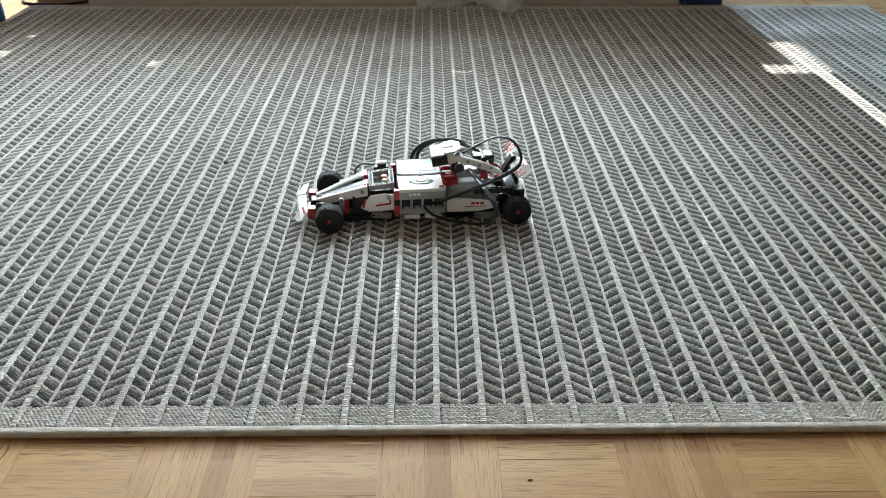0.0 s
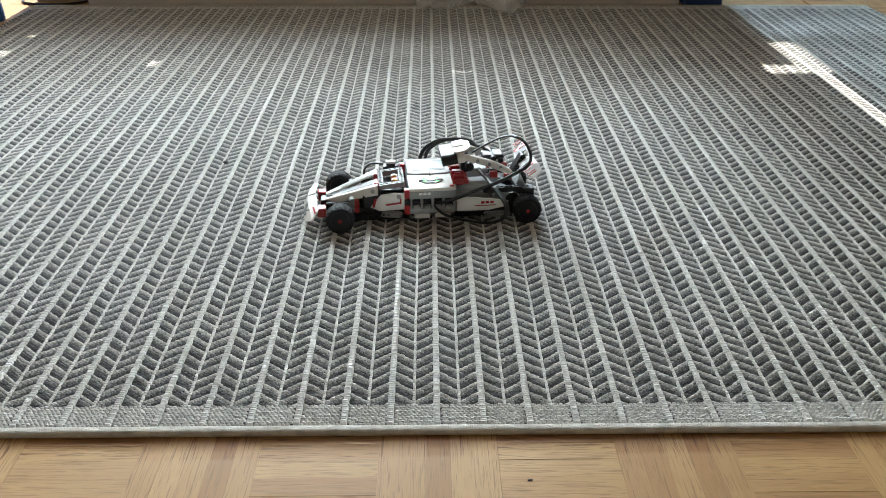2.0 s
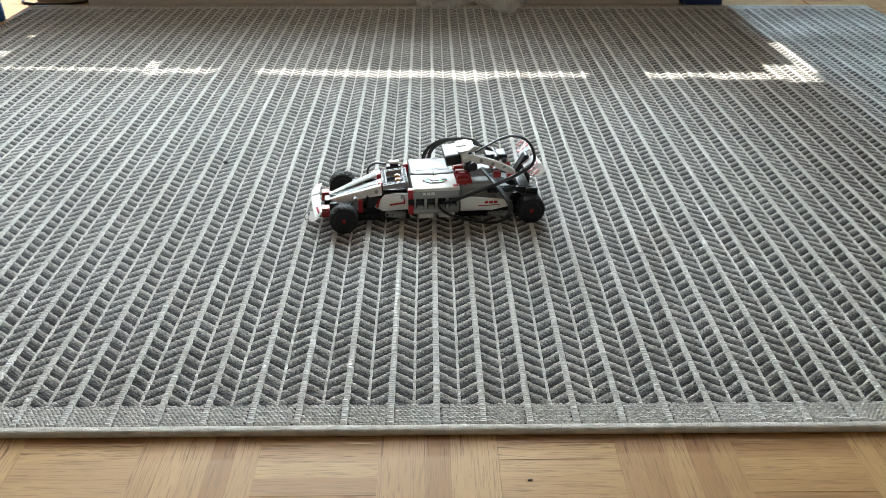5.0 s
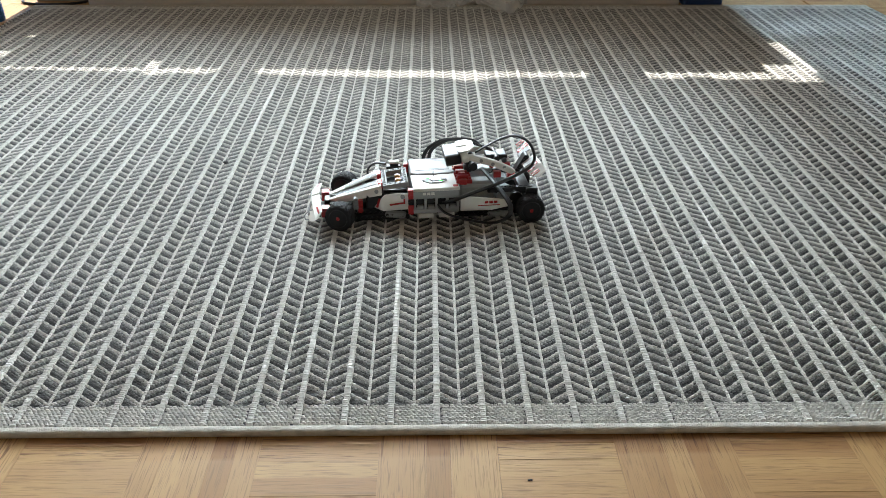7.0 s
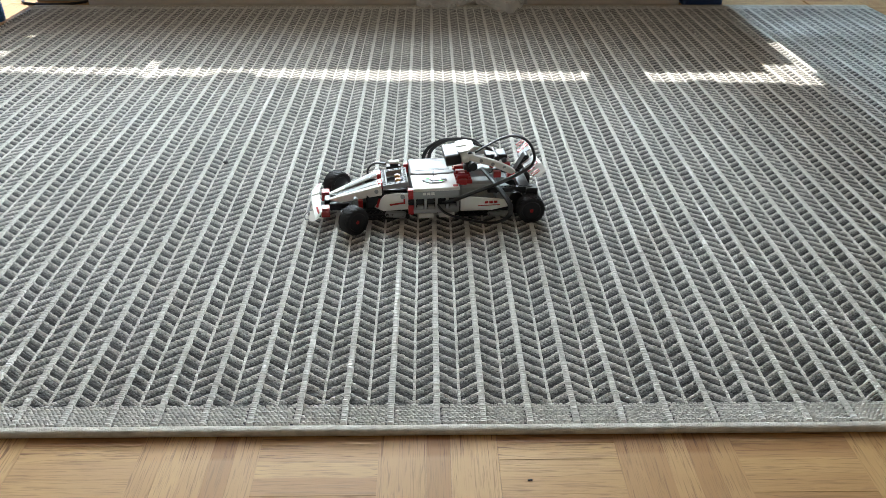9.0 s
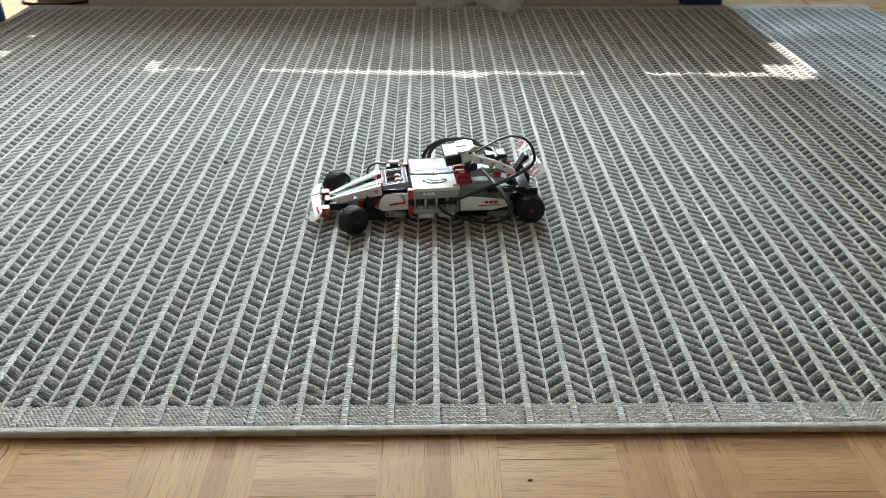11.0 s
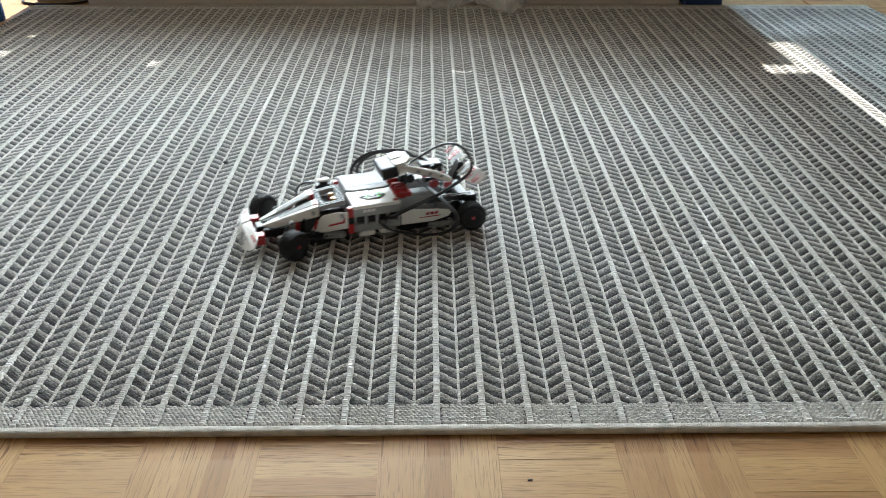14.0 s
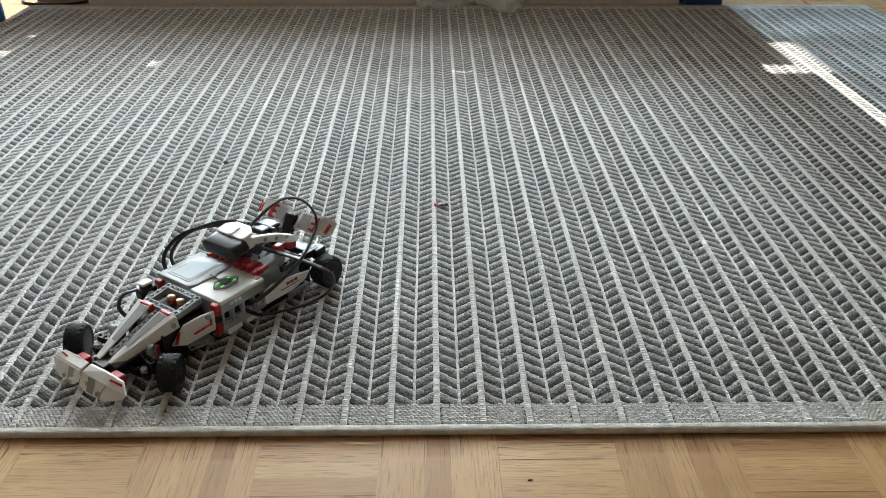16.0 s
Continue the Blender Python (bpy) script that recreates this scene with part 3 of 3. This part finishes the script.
        cpart("side_beam", bm, M_LGREY, car, "grey beam under the side panel")
        bm = bmesh.new()
        add_beam(bm, f((202, 36, 11)), f((282, 36, 11)), (0, 1, 0))
        cpart("sill_beam", bm, M_BLACK, car, "black perforated sill beam")
        bm = bmesh.new()
        add_beam(bm, f((46, 40, 12)), f((118, 40, 12)), (0, 1, 0))
        cpart("sill_beam", bm, M_BLACK, car, "black perforated sill beam")
        # upright at the front corners of the brick
        for z0, z1, mt, nm in ((44, 59, M_RED, "red_connector"), (34, 44, M_BLACK, "upright"), (18, 34, M_RED, "red_connector")):
            bm = bmesh.new()
            yy = f((0, 46, 0))[1]
            add_box(bm, (190.5, yy - 5, z0), (199, yy + 5, z1), 1.6)
            add_tube(bm, (194.5, yy - 5.4, z0 + 4), (194.5, yy + 5.4, z0 + 4), 3.0)
            cpart(nm, bm, mt, car)
    bm = bmesh.new()
    add_beam(bm, (242, YC, 50), (304, YC, 30), (0.3, 0, 1))
    cpart("nose_beam", bm, M_LGREY, car, "grey perforated beam between the nose panels")
    # front wing: two swept halves with an upturned lip
    for s in (1, -1):
        f = (lambda p: p) if s > 0 else mir
        bm = bmesh.new()
        w1 = [f(p) for p in ((345, -2.5, 32), (352, -2.5, 20), (352, 8, 12), (350, 34, 11), (344, 52, 16), (338, 61, 22), (342, 30, 28))]
        add_plate(bm, w1 if s < 0 else w1[::-1], 2.6, 0.9)
        w2 = [f(p) for p in ((334, -2.5, 35), (345, -2.5, 32), (342, 30, 28), (338, 61, 22), (330, 48, 30), (332, 20, 34))]
        add_plate(bm, w2 if s < 0 else w2[::-1], 2.6, 0.9)
        wing = cpart("front_wing", bm, M_WHITE, car, "white pointed front wing half")
        bm = bmesh.new()
        st = [Vector(f(p)) + Vector((1.2, 0, 0.4)) for p in ((345, 9, 30), (351.4, 9, 14), (350.8, 19, 13), (344, 19, 29))]
        add_plate(bm, st if s < 0 else st[::-1], 1.0)
        cpart("panel_stripe", bm, M_LGREY, wing, "grey printed stripe")
        for y, z in ((26, 13), (6, 18)):
            bm = bmesh.new()
            c = Vector(f((347.5 + (19 - z) * 0.3, y, z + 3)))
            add_tube(bm, c, c + Vector((2.4, 0, 0.9)), 3.0, 14, 2.4)
            cpart("pin", bm, M_LGREY, wing)
        bm = bmesh.new()
        for q in (((336, 34, 31.0), (338, 34, 30.0), (335, 51, 27.0), (333, 50, 28.8)),):
            q = [Vector(f(v)) for v in q]
            add_plate(bm, q if s < 0 else q[::-1], 1.0)
        cpart("red_stripe", bm, M_RED, wing)
    bm = bmesh.new()
    add_cable(bm, [(343, 34, 27), (350, 36, 25), (356, 37, 19), (355, 36, 12), (351, 34, 10)], 0.9)
    cpart("hose", bm, M_LGREY, car, "grey hose on the nose", smooth=True)
    # perforated frame behind the nose, with two yellow knobs
    for a, b in (((200, -30, 58), (232, -30, 54)), ((200, 22, 58), (232, 22, 54)), ((200, -22, 58), (200, 14, 58)), ((232, -22, 54), (232, 14, 54))):
        bm = bmesh.new()
        add_beam(bm, a, b, (0.12, 0, 1))
        cpart("frame_beam", bm, M_LGREY, car, "grey perforated frame beam")
    bm = bmesh.new()
    add_box(bm, (198, -30, 40), (234, 22, 48), 1)
    cpart("frame_floor", bm, M_BLACK, car)
    for q in ((211, -12, 0), (211, 4, 0)):
        bm = bmesh.new()
        add_tube(bm, (q[0], q[1], 46), (q[0], q[1], 54), 4.2)
        knob = cpart("knob", bm, M_RED, car, "orange red knob with a yellow top")
        bm = bmesh.new()
        add_tube(bm, (q[0], q[1], 54), (q[0], q[1], 58), 4.6)
        add_tube(bm, (q[0], q[1], 58), (q[0], q[1], 59), 3.2)
        cpart("knob_top", bm, M_TAN, knob)
    for y0, y1 in ((-30, -12), (4, 22)):
        bm = bmesh.new()
        add_box(bm, (236, y0, 50), (243, y1, 60), 1.5)
        cpart("red_connector", bm, M_RED, car)
    # button with a white top on the right of the frame
    bm = bmesh.new()
    add_box(bm, (202, -62, 44), (226, -50, 56), 2)
    add_box(bm, (206, -62, 54), (220, -52, 60), 2)
    cpart("side_sensor", bm, M_BLACK, car, "black sensor block with a white cap")
    bm = bmesh.new()
    add_box(bm, (205, -63, 59.5), (221, -52, 63.5), 1.8)
    cpart("sensor_cap", bm, M_WHITE, car)
    # rear: two motors, red blocks, sensor, white arms, wing
    for s in (1, -1):
        f = (lambda p: p) if s > 0 else mir
        ym = f((0, 20, 0))[1]
        bm = bmesh.new()
        add_box(bm, (64, ym - 13, 26), (119, ym + 13, 56), 5)
        add_tube(bm, (46, ym - 12, 30), (46, ym + 12, 30), 15, 20)
        motor = cpart("drive_motor", bm, M_LGREY, car, "grey drive motor")
        bm = bmesh.new()
        add_box(bm, (60, ym - 10, 52), (112, ym + 10, 60), 2.5)
        cpart("motor_cover", bm, M_LGREY, motor)
        bm = bmesh.new()
        add_tube(bm, (30, ym - 14, 30), (30, ym + 14, 30), 10.5, 20)
        add_box(bm, (24, ym - 8, 22), (60, ym + 8, 40), 3)
        cpart("motor_end", bm, M_BLACK, motor)
        bm = bmesh.new()
        rp = [f(p) for p in ((119, 48, 20), (119, 48, 40), (104, 48, 43), (62, 48, 38), (38, 48, 33), (46, 48, 24), (70, 48, 19))]
        add_plate(bm, rp if s > 0 else rp[::-1], 3.0, 1.0)
        rpan = cpart("rear_panel", bm, M_WHITE, car, "white rear side panel with red marks")
        bm = bmesh.new()
        for k in range(3):
            add_box(bm, (62 + 7 * k, f((0, 49.2, 0))[1] - 0.8, 31), (67.5 + 7 * k, f((0, 49.2, 0))[1] + 0.8, 35), 0.2)
        add_box(bm, (58, f((0, 49.2, 0))[1] - 0.8, 27.4), (92, f((0, 49.2, 0))[1] + 0.8, 28.6), 0)
        cpart("red_stripe", bm, M_RED, rpan)
        bm = bmesh.new()
        add_beam(bm, f((72, 44, 11)), f((40, 44, 11)), (0, 1, 0))
        cpart("side_beam", bm, M_LGREY, car, "grey beam under the rear panel")
        bm = bmesh.new()
        for k in range(4):
            add_box(bm, (104 + 4 * (k % 2), f((0, 6 + 10 * k, 0))[1] - 4.4, 59), (122 - 3 * (k % 2), f((0, 6 + 10 * k, 0))[1] + 4.4, 70 - 3 * (k > 2)), 1.6)
            add_tube(bm, (100, f((0, 6 + 10 * k, 0))[1], 63), (124, f((0, 6 + 10 * k, 0))[1], 63), 3.4)
        cpart("red_connector", bm, M_RED, car, "red connector block behind the brick")
        bm = bmesh.new()
        arm = [f(p) for p in ((112, 16, 97), (98, 16, 99.5), (62, 18, 89), (36, 20, 77), (29, 21, 70), (36, 21, 66), (66, 19, 79), (106, 16, 91))]
        add_plate(bm, arm if s > 0 else arm[::-1], 8.0, 2.4)
        armob = cpart("white_arm", bm, M_WHITE, car, "white tapered arm carrying the rear wing")
        for k in range(3):
            bm = bmesh.new()
            q = Vector((84 - 18 * k, 21.0 + 0.6 * k, 90 - 6.0 * k))
            add_tube(bm, f(q), f(q + Vector((0, 1.4, 0))), 2.8)
            cpart("pin", bm, M_LGREY, armob)
        bm = bmesh.new()
        for k in range(2):
            add_box(bm, (52 - 22 * k, f((0, 16, 0))[1] - 5, 60 - 4 * k), (64 - 22 * k, f((0, 16, 0))[1] + 5, 70 - 4 * k), 1.5)
        cpart("red_connector", bm, M_RED, car)
        bm = bmesh.new()
        add_beam(bm, f((8, 34, 47)), f((72, 34, 47)), (0, 0, 1))
        cpart("rear_beam", bm, M_BLACK, car)
        bm = bmesh.new()
        add_box(bm, (-2, f((0, 34, 0))[1] - 9, 36), (16, f((0, 34, 0))[1] + 9, 50), 1.5)
        cpart("rear_block", bm, M_BLACK, car)
        # rear wing half
        bm = bmesh.new()
        wq = [f(p) for p in ((17, 4, 74), (-3, 4, 90), (-5, 46, 92), (-8, 62, 87), (2, 60, 75), (11, 44, 72))]
        add_plate(bm, wq if s > 0 else wq[::-1], 2.6, 0.9)
        wing = cpart("rear_wing", bm, M_WHITE, car, "white rear wing half with red marks")
        bm = bmesh.new()
        lean = lambda z: 17.0 - (z - 74) * 1.22
        for y, z0, z1 in ((36, 76, 89), (56, 78, 87)):
            for dn in (1.8, -1.8):
                add_plate(bm, [f((lean(z) + 0.63 * dn, yy, z + 0.77 * dn)) for yy, z in ((y - 1.1, z0), (y + 1.1, z0), (y + 2.4, z1), (y + 0.2, z1))], 0.7)
        for z in (77, 82.5, 88):
            for dn in (1.8, -1.8):
                add_plate(bm, [f((lean(zz) + 0.63 * dn, yy, zz + 0.77 * dn)) for yy, zz in ((29, z - 0.9), (35, z - 0.9), (35, z + 0.9), (29, z + 0.9))], 0.7)
        cpart("red_stripe", bm, M_RED, wing)
        bm = bmesh.new()
        gq = [Vector(f(p)) + Vector((1.0, 0, 1.3)) for p in ((14.6, 10, 76), (-0.6, 10, 88.4), (-0.8, 24, 88.6), (14.4, 24, 76))]
        add_plate(bm, gq if s > 0 else gq[::-1], 1.0)
        cpart("panel_stripe", bm, M_LGREY, wing)
    bm = bmesh.new()
    add_beam(bm, (24, YC - 4, 62), (10, YC - 4, 86), (0, 1, 0))
    add_beam(bm, (24, YC + 4, 62), (10, YC + 4, 86), (0, 1, 0))
    cpart("wing_post", bm, M_BLACK, car, "black post under the rear wing")
    bm = bmesh.new()
    add_box(bm, (40, -20, 84), (74, 6, 92), 3)
    add_tube(bm, (58, -26, 88), (58, 12, 88), 4.5)
    add_tube(bm, (46, -24, 84), (46, 10, 84), 4.0)
    cpart("arm_block", bm, M_BLACK, car)
    bm = bmesh.new()
    add_box(bm, (8, -46, 40), (26, 38, 50), 2)
    add_tube(bm, (11, -64, 21.6), (11, 56, 21.6), 2.6)
    cpart("rear_axle", bm, M_BLACK, car, "black rear axle carrier")
    # infrared sensor: black rounded face, white shell
    bm = bmesh.new()
    m = Matrix.Translation((121, YC, 93)) @ Matrix.Rotation(radians(10), 4, "Y")
    outline = []
    for k in range(13):
        a = math.pi / 2 + math.pi * k / 12
        outline.append((-20 + 10 * math.cos(a), 9 * math.sin(a)))
    for k in range(13):
        a = -math.pi / 2 + math.pi * k / 12
        outline.append((20 + 10 * math.cos(a), 9 * math.sin(a)))
    rot = Matrix(((0, 0, 1, 0), (1, 0, 0, 0), (0, 1, 0, 0), (0, 0, 0, 1)))
    add_prism(bm, outline, 24, m @ Matrix.Translation((6, 0, 0)) @ rot, 3.0)
    sens = cpart("infrared_sensor", bm, M_BLACK, car, "infrared sensor with a dark curved face and white shell", smooth=True)
    bm = bmesh.new()
    add_prism(bm, [(x * 0.97, y * 0.97) for x, y in outline], 11, m @ Matrix.Translation((-12, 0, -0.5)) @ rot, 2.0)
    add_prism(bm, [(-14, -24), (1, -24), (3, -18), (3, 18), (1, 24), (-14, 24), (-24, 12), (-24, -12)], 3.0, m @ Matrix.Translation((-6, 0, 9.6)), 1.2)
    add_box(bm, (-20, -3, 10.5), (-4, 3, 12.5), 0.8, m)
    cpart("sensor_shell", bm, M_WHITE, sens, "white shell")
    bm = bmesh.new()
    add_tube(bm, (100, YC - 10, 74), (100, YC + 10, 74), 7)
    add_box(bm, (96, YC - 12, 66), (108, YC + 12, 84), 2)
    add_tube(bm, (96, YC + 16, 80), (96, YC + 25, 80), 6.5, 16)
    add_tube(bm, (96, YC - 25, 80), (96, YC - 16, 80), 6.5, 16)
    cpart("sensor_neck", bm, M_BLACK, car)
    # cables
    bm = bmesh.new()
    add_cable(bm, [(158, -58, 40), (163, -76, 44), (162, -86, 58), (152, -88, 72), (132, -84, 84), (108, -68, 91), (86, -44, 93), (66, -20, 92), (56, -6, 88)], 3.1, 1.5)
    cpart("cable", bm, M_CABLE, car, "flat black cable", smooth=True)
    bm = bmesh.new()
    add_cable(bm, [(148, -58, 40), (152, -72, 46), (154, -80, 60), (146, -82, 73), (126, -78, 86), (102, -60, 95), (84, -40, 98), (76, -20, 96)], 3.1, 1.5)
    cpart("cable", bm, M_CABLE, car, "flat black cable", smooth=True)
    bm = bmesh.new()
    add_cable(bm, [(88, -14, 90), (68, -8, 104), (46, 0, 118), (28, 8, 123), (12, 20, 117), (4, 32, 100), (10, 40, 86), (36, 54, 78), (70, 68, 70), (104, 68, 58), (132, 58, 42), (146, 48, 35)], 3.1, 1.5)
    cpart("cable", bm, M_CABLE, car, "flat black cable", smooth=True)
    bm = bmesh.new()
    add_cable(bm, [(81, 8, 72), (72, 40, 69), (61, 78, 62), (52, 101, 50), (56, 103, 32), (76, 88, 17), (108, 68, 13), (138, 60, 20), (150, 55, 28), (156, 46, 34)], 4.2, 1.5)
    cpart("cable", bm, M_CABLE, car, "flat black cable", smooth=True)
    bm = bmesh.new()
    add_cable(bm, [(226, -54, 60), (244, -58, 60), (256, -54, 50), (252, -44, 36), (240, -38, 28)], 3.1, 1.5)
    cpart("cable", bm, M_CABLE, car, "flat black cable", smooth=True)
    wheels = {n: make_wheel(car, "wheel") for n in ("fl", "fr", "rl", "rr")}
    return car, wheels


rug = make_rug()
racing_car, WHEELS = make_car()


# ---- small things round the rug ----
def make_film():
    """Crumpled clear plastic film lying at the wall."""
    bm = bmesh.new()
    rng = np.random.default_rng(5)
    nx, ny = 90, 24
    grid = []
    for i in range(nx):
        u = i / (nx - 1)
        row = []
        for j in range(ny):
            v = j / (ny - 1)
            x = 0.0 + 0.335 * u
            reach = 0.012 + 0.085 * math.exp(-((u - 0.2) / 0.22) ** 2) + 0.19 * math.exp(-((u - 0.80) / 0.13) ** 2) + 0.008 * math.sin(23 * u)
            y = 2.688 - (reach * 0.82 + 0.012) * v
            z = 0.004 + 0.05 * (1 - v) ** 1.5 + 0.022 * noise.noise(Vector((x * 40, v * 4, 1.0))) * (1 - 0.6 * v) + 0.016 * abs(noise.noise(Vector((x * 60, v * 6, 4.0))))
            row.append(bm.verts.new((x - 0.045, y, max(z, 0.0035))))
        grid.append(row)
    for i in range(nx - 1):
        for j in range(ny - 1):
            bm.faces.new((grid[i][j], grid[i + 1][j], grid[i + 1][j + 1], grid[i][j + 1]))
    ob = link("plastic_film", bm, M_FILM, smooth=True)
    return tagged(ob, "crumpled clear plastic film lying against the baseboard", "plastic film")


make_film()
bm = bmesh.new()
add_box(bm, (0.768, 2.668, FLOOR), (0.885, 2.735, 0.12), 0.006)
tagged(link("storage_box", bm, M_BLUE), "dark blue plastic box standing by the window wall", "box")
bm = bmesh.new()
add_tube(bm, (-1.285, 2.50, FLOOR), (-1.285, 2.50, 0.07), 0.072, 32, 0.066)
tagged(link("blue_pot", bm, M_POT), "blue round pot standing on the parquet", "pot")
bm = bmesh.new()
add_cable(bm, [(-1.155 + 0.10 * math.cos(a), 2.738 + 0.055 * math.sin(a), FLOOR + 0.004) for a in [math.pi * (1 + k / 10) for k in range(11)]], 0.004)
tagged(link("floor_ring", bm, M_BLACK, smooth=True), "black curved metal foot standing on the floor", "chair foot")


def crumb(label, x, y, z, s, mats):
    ob = empty("crumb", label, "crumb", pose(x, y, z))
    for k, mt in enumerate(mats):
        bm = bmesh.new()
        bmesh.ops.create_icosphere(bm, subdivisions=2, radius=s)
        for v in bm.verts:
            v.co *= 1 + 0.5 * noise.noise(v.co * 300 + Vector((k, x, y)) * 9)
            v.co.z *= 0.55
            v.co += Vector((s * 1.6 * k, 0.3 * s * k, s * 0.5))
        part("fleck", bm, mt, ob)
    return ob


crumb("small dark crumb lying on the rug", -0.369, 1.438, 0.0008, 0.0046, [M_BLACK])
crumb("small dark red crumb lying on the rug", 0.004, 1.258, 0.0016, 0.0044, [M_RED, M_BLACK, M_BLACK])
crumb("small dark crumb lying on the parquet", 0.0905, 0.6465, FLOOR, 0.0014, [M_BLACK, M_BLACK])


# ---- parquet ----
def make_parquet():
    bm = bmesh.new()
    add_box(bm, (-0.0613, -0.01225, -0.004), (0.0613, 0.01225, 0.0), 0.0001, seg=1)
    me = bpy.data.meshes.new("parquet_finger")
    bm.to_mesh(me)
    bm.free()
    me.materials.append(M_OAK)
    bed = setting("floor_bed", (-1.0, 0.4, FLOOR - 0.003), (1.0, 0.8, FLOOR - 0.0022), M_GAP, "dark joints under the oak fingers")
    pav = empty("parquet", "oak mosaic parquet laid in alternating squares, paler away from the rug", "parquet", kind="structure")
    rng = random.Random(4)

    def block(cx, cy, upright):
        for k in range(5):
            o = (k - 2) * 0.0245 + rng.uniform(-0.0002, 0.0002)
            ob = new("parquet_finger", me)
            ob.parent = pav
            dz = FLOOR + rng.uniform(-0.0003, 0.0002)
            ob.matrix_basis = pose(cx + o, cy, dz, 0, 0, 90) if upright else pose(cx, cy + o, dz)

    S = 0.1227
    for i in range(-6, 7):
        for j in (0, 1):
            block(PX + S * i, PY + S * j, (i + j) % 2 == 0)
    for i in range(-13, -8):
        for j in range(14, 18):
            block(PX + S * i, PY + S * j, (i + j) % 2 == 0)
    for i in range(10, 14):
        for j in range(15, 18):
            block(PX + S * i, PY + S * j, (i + j) % 2 == 0)


PX, PY = 0.0012, 0.665
make_parquet()


# ---- what moves ----
CAR = [(0, 0.1333, 1.2578, 185.00), (0.3, 0.1333, 1.2578, 185.00), (0.5, 0.1347, 1.2585, 185.00), (0.6, 0.1519, 1.2606, 185.25), (0.7, 0.1777, 1.2637, 185.62), (0.8, 0.2010, 1.2666, 185.95), (0.9, 0.2035, 1.2669, 185.99), (1, 0.2044, 1.2670, 186.00), (1.1, 0.2040, 1.2670, 185.99), (1.2, 0.1974, 1.2662, 185.92), (1.3, 0.1762, 1.2638, 185.66), (1.4, 0.1497, 1.2609, 185.35), (1.5, 0.1375, 1.2595, 185.20), (1.8, 0.1380, 1.2596, 185.22), (2, 0.1482, 1.2621, 185.60), (2.3, 0.1532, 1.2627, 185.74), (2.5, 0.1537, 1.2628, 185.75), (11, 0.1537, 1.2628, 185.75), (12.5, 0.1537, 1.2628, 185.75), (12.6, 0.1609, 1.2637, 185.07), (12.7, 0.1842, 1.2666, 182.85), (12.85, 0.2087, 1.2697, 180.52), (13, 0.2116, 1.2700, 180.24), (13.2, 0.2103, 1.2699, 180.35), (13.3, 0.2042, 1.2693, 180.88), (13.5, 0.1676, 1.2654, 184.00), (14, 0.0499, 1.2379, 197.67), (14.5, -0.0562, 1.1853, 212.57), (15, -0.1552, 1.0952, 228.53), (15.1, -0.1726, 1.0724, 231.95), (15.2, -0.1810, 1.0614, 233.60), (15.3, -0.1832, 1.0585, 234.04), (15.5, -0.1832, 1.0585, 234.04), (16, -0.1832, 1.0585, 234.04)]
STEER = [(0, 0), (5.2, 0), (5.4, 36), (6.25, 36), (6.4, -22), (7.1, -22), (7.17, -10), (7.3, 36), (7.95, 36), (8.08, -22), (8.45, -22), (8.58, 36), (9.02, 36), (9.2, -22), (9.8, -22), (9.95, 36), (16, 36)]


def between(rows, t):
    for a, b in zip(rows, rows[1:]):
        if a[0] <= t <= b[0]:
            k = (t - a[0]) / (b[0] - a[0])
            return [p + (q - p) * k for p, q in zip(a[1:], b[1:])]
    return rows[-1][1:]


WBLIND = [(0, 0, 0), (2.4, 0, 0), (2.6, 0.02, 0.012), (3.0, 0.02, 0.028), (3.5, 0.02, 0.044), (3.7, 0.02, 0.054), (4.2, 0.02, 0.080), (6.3, 0.02, 0.062), (7.0, 0.02, 0.074), (9.2, 0.02, 0.10), (11.3, 0.02, 0.044), (11.6, 0.02, 0.034), (11.75, 0.0, 0.012), (12.6, 0, 0.010), (12.7, 0, 0), (12.85, 0.03, 0.0), (13.1, 0.03, 0.0), (13.2, 0, 0), (16, 0, 0)]
DBLIND = [(0, 0), (2.5, 0), (2.8, -0.04), (3.6, -0.04), (4.0, -0.035), (11.3, -0.04), (11.6, -0.03), (11.75, 0), (16, 0)]


def motions():
    walk(racing_car, [(t, pose(x, y, 0.0, 0, 0, h)) for t, x, y, h in CAR])
    # distance rolled by the rear axle, ahead positive
    times, roll = [round(0.1 * k, 1) for k in range(161)], []
    s, last = 0.0, CAR[0][1:]
    for t in times:
        x, y, h = between(CAR, t)
        s += (x - last[0]) * math.cos(radians(h)) + (y - last[1]) * math.sin(radians(h))
        last = (x, y, h)
        roll.append(math.degrees(s / 0.0216))
    # steering pivot and the way from it to the wheel's middle
    for key, px, py, ax, ay, side in (("fl", 278, 41, 19, 18, 1), ("fr", 306, -55, -9, -12, -1), ("rl", 11, 54, 0, 0, 1), ("rr", 11, -62, 0, 0, -1)):
        rows = []
        for t, a in zip(times, roll):
            st = between(STEER, t)[0] if key[0] == "f" else 0.0
            c = Vector((px, py, 21.6)) + Matrix.Rotation(radians(st), 3, "Z") @ Vector((ax, ay, 0))
            turn = (0, a, st) if side > 0 else (0, -a, st + 180)
            rows.append((t, pose(c.x / 1000, c.y / 1000, c.z / 1000, *turn)))
        walk(WHEELS[key], rows)
    B = Y1 + 0.072
    walk(window_blind, [(t, pose(dx, B, dz)) for t, dx, dz in WBLIND])
    walk(door_blind, [(t, pose(dx, B + 0.004, 0)) for t, dx in DBLIND])


motions()
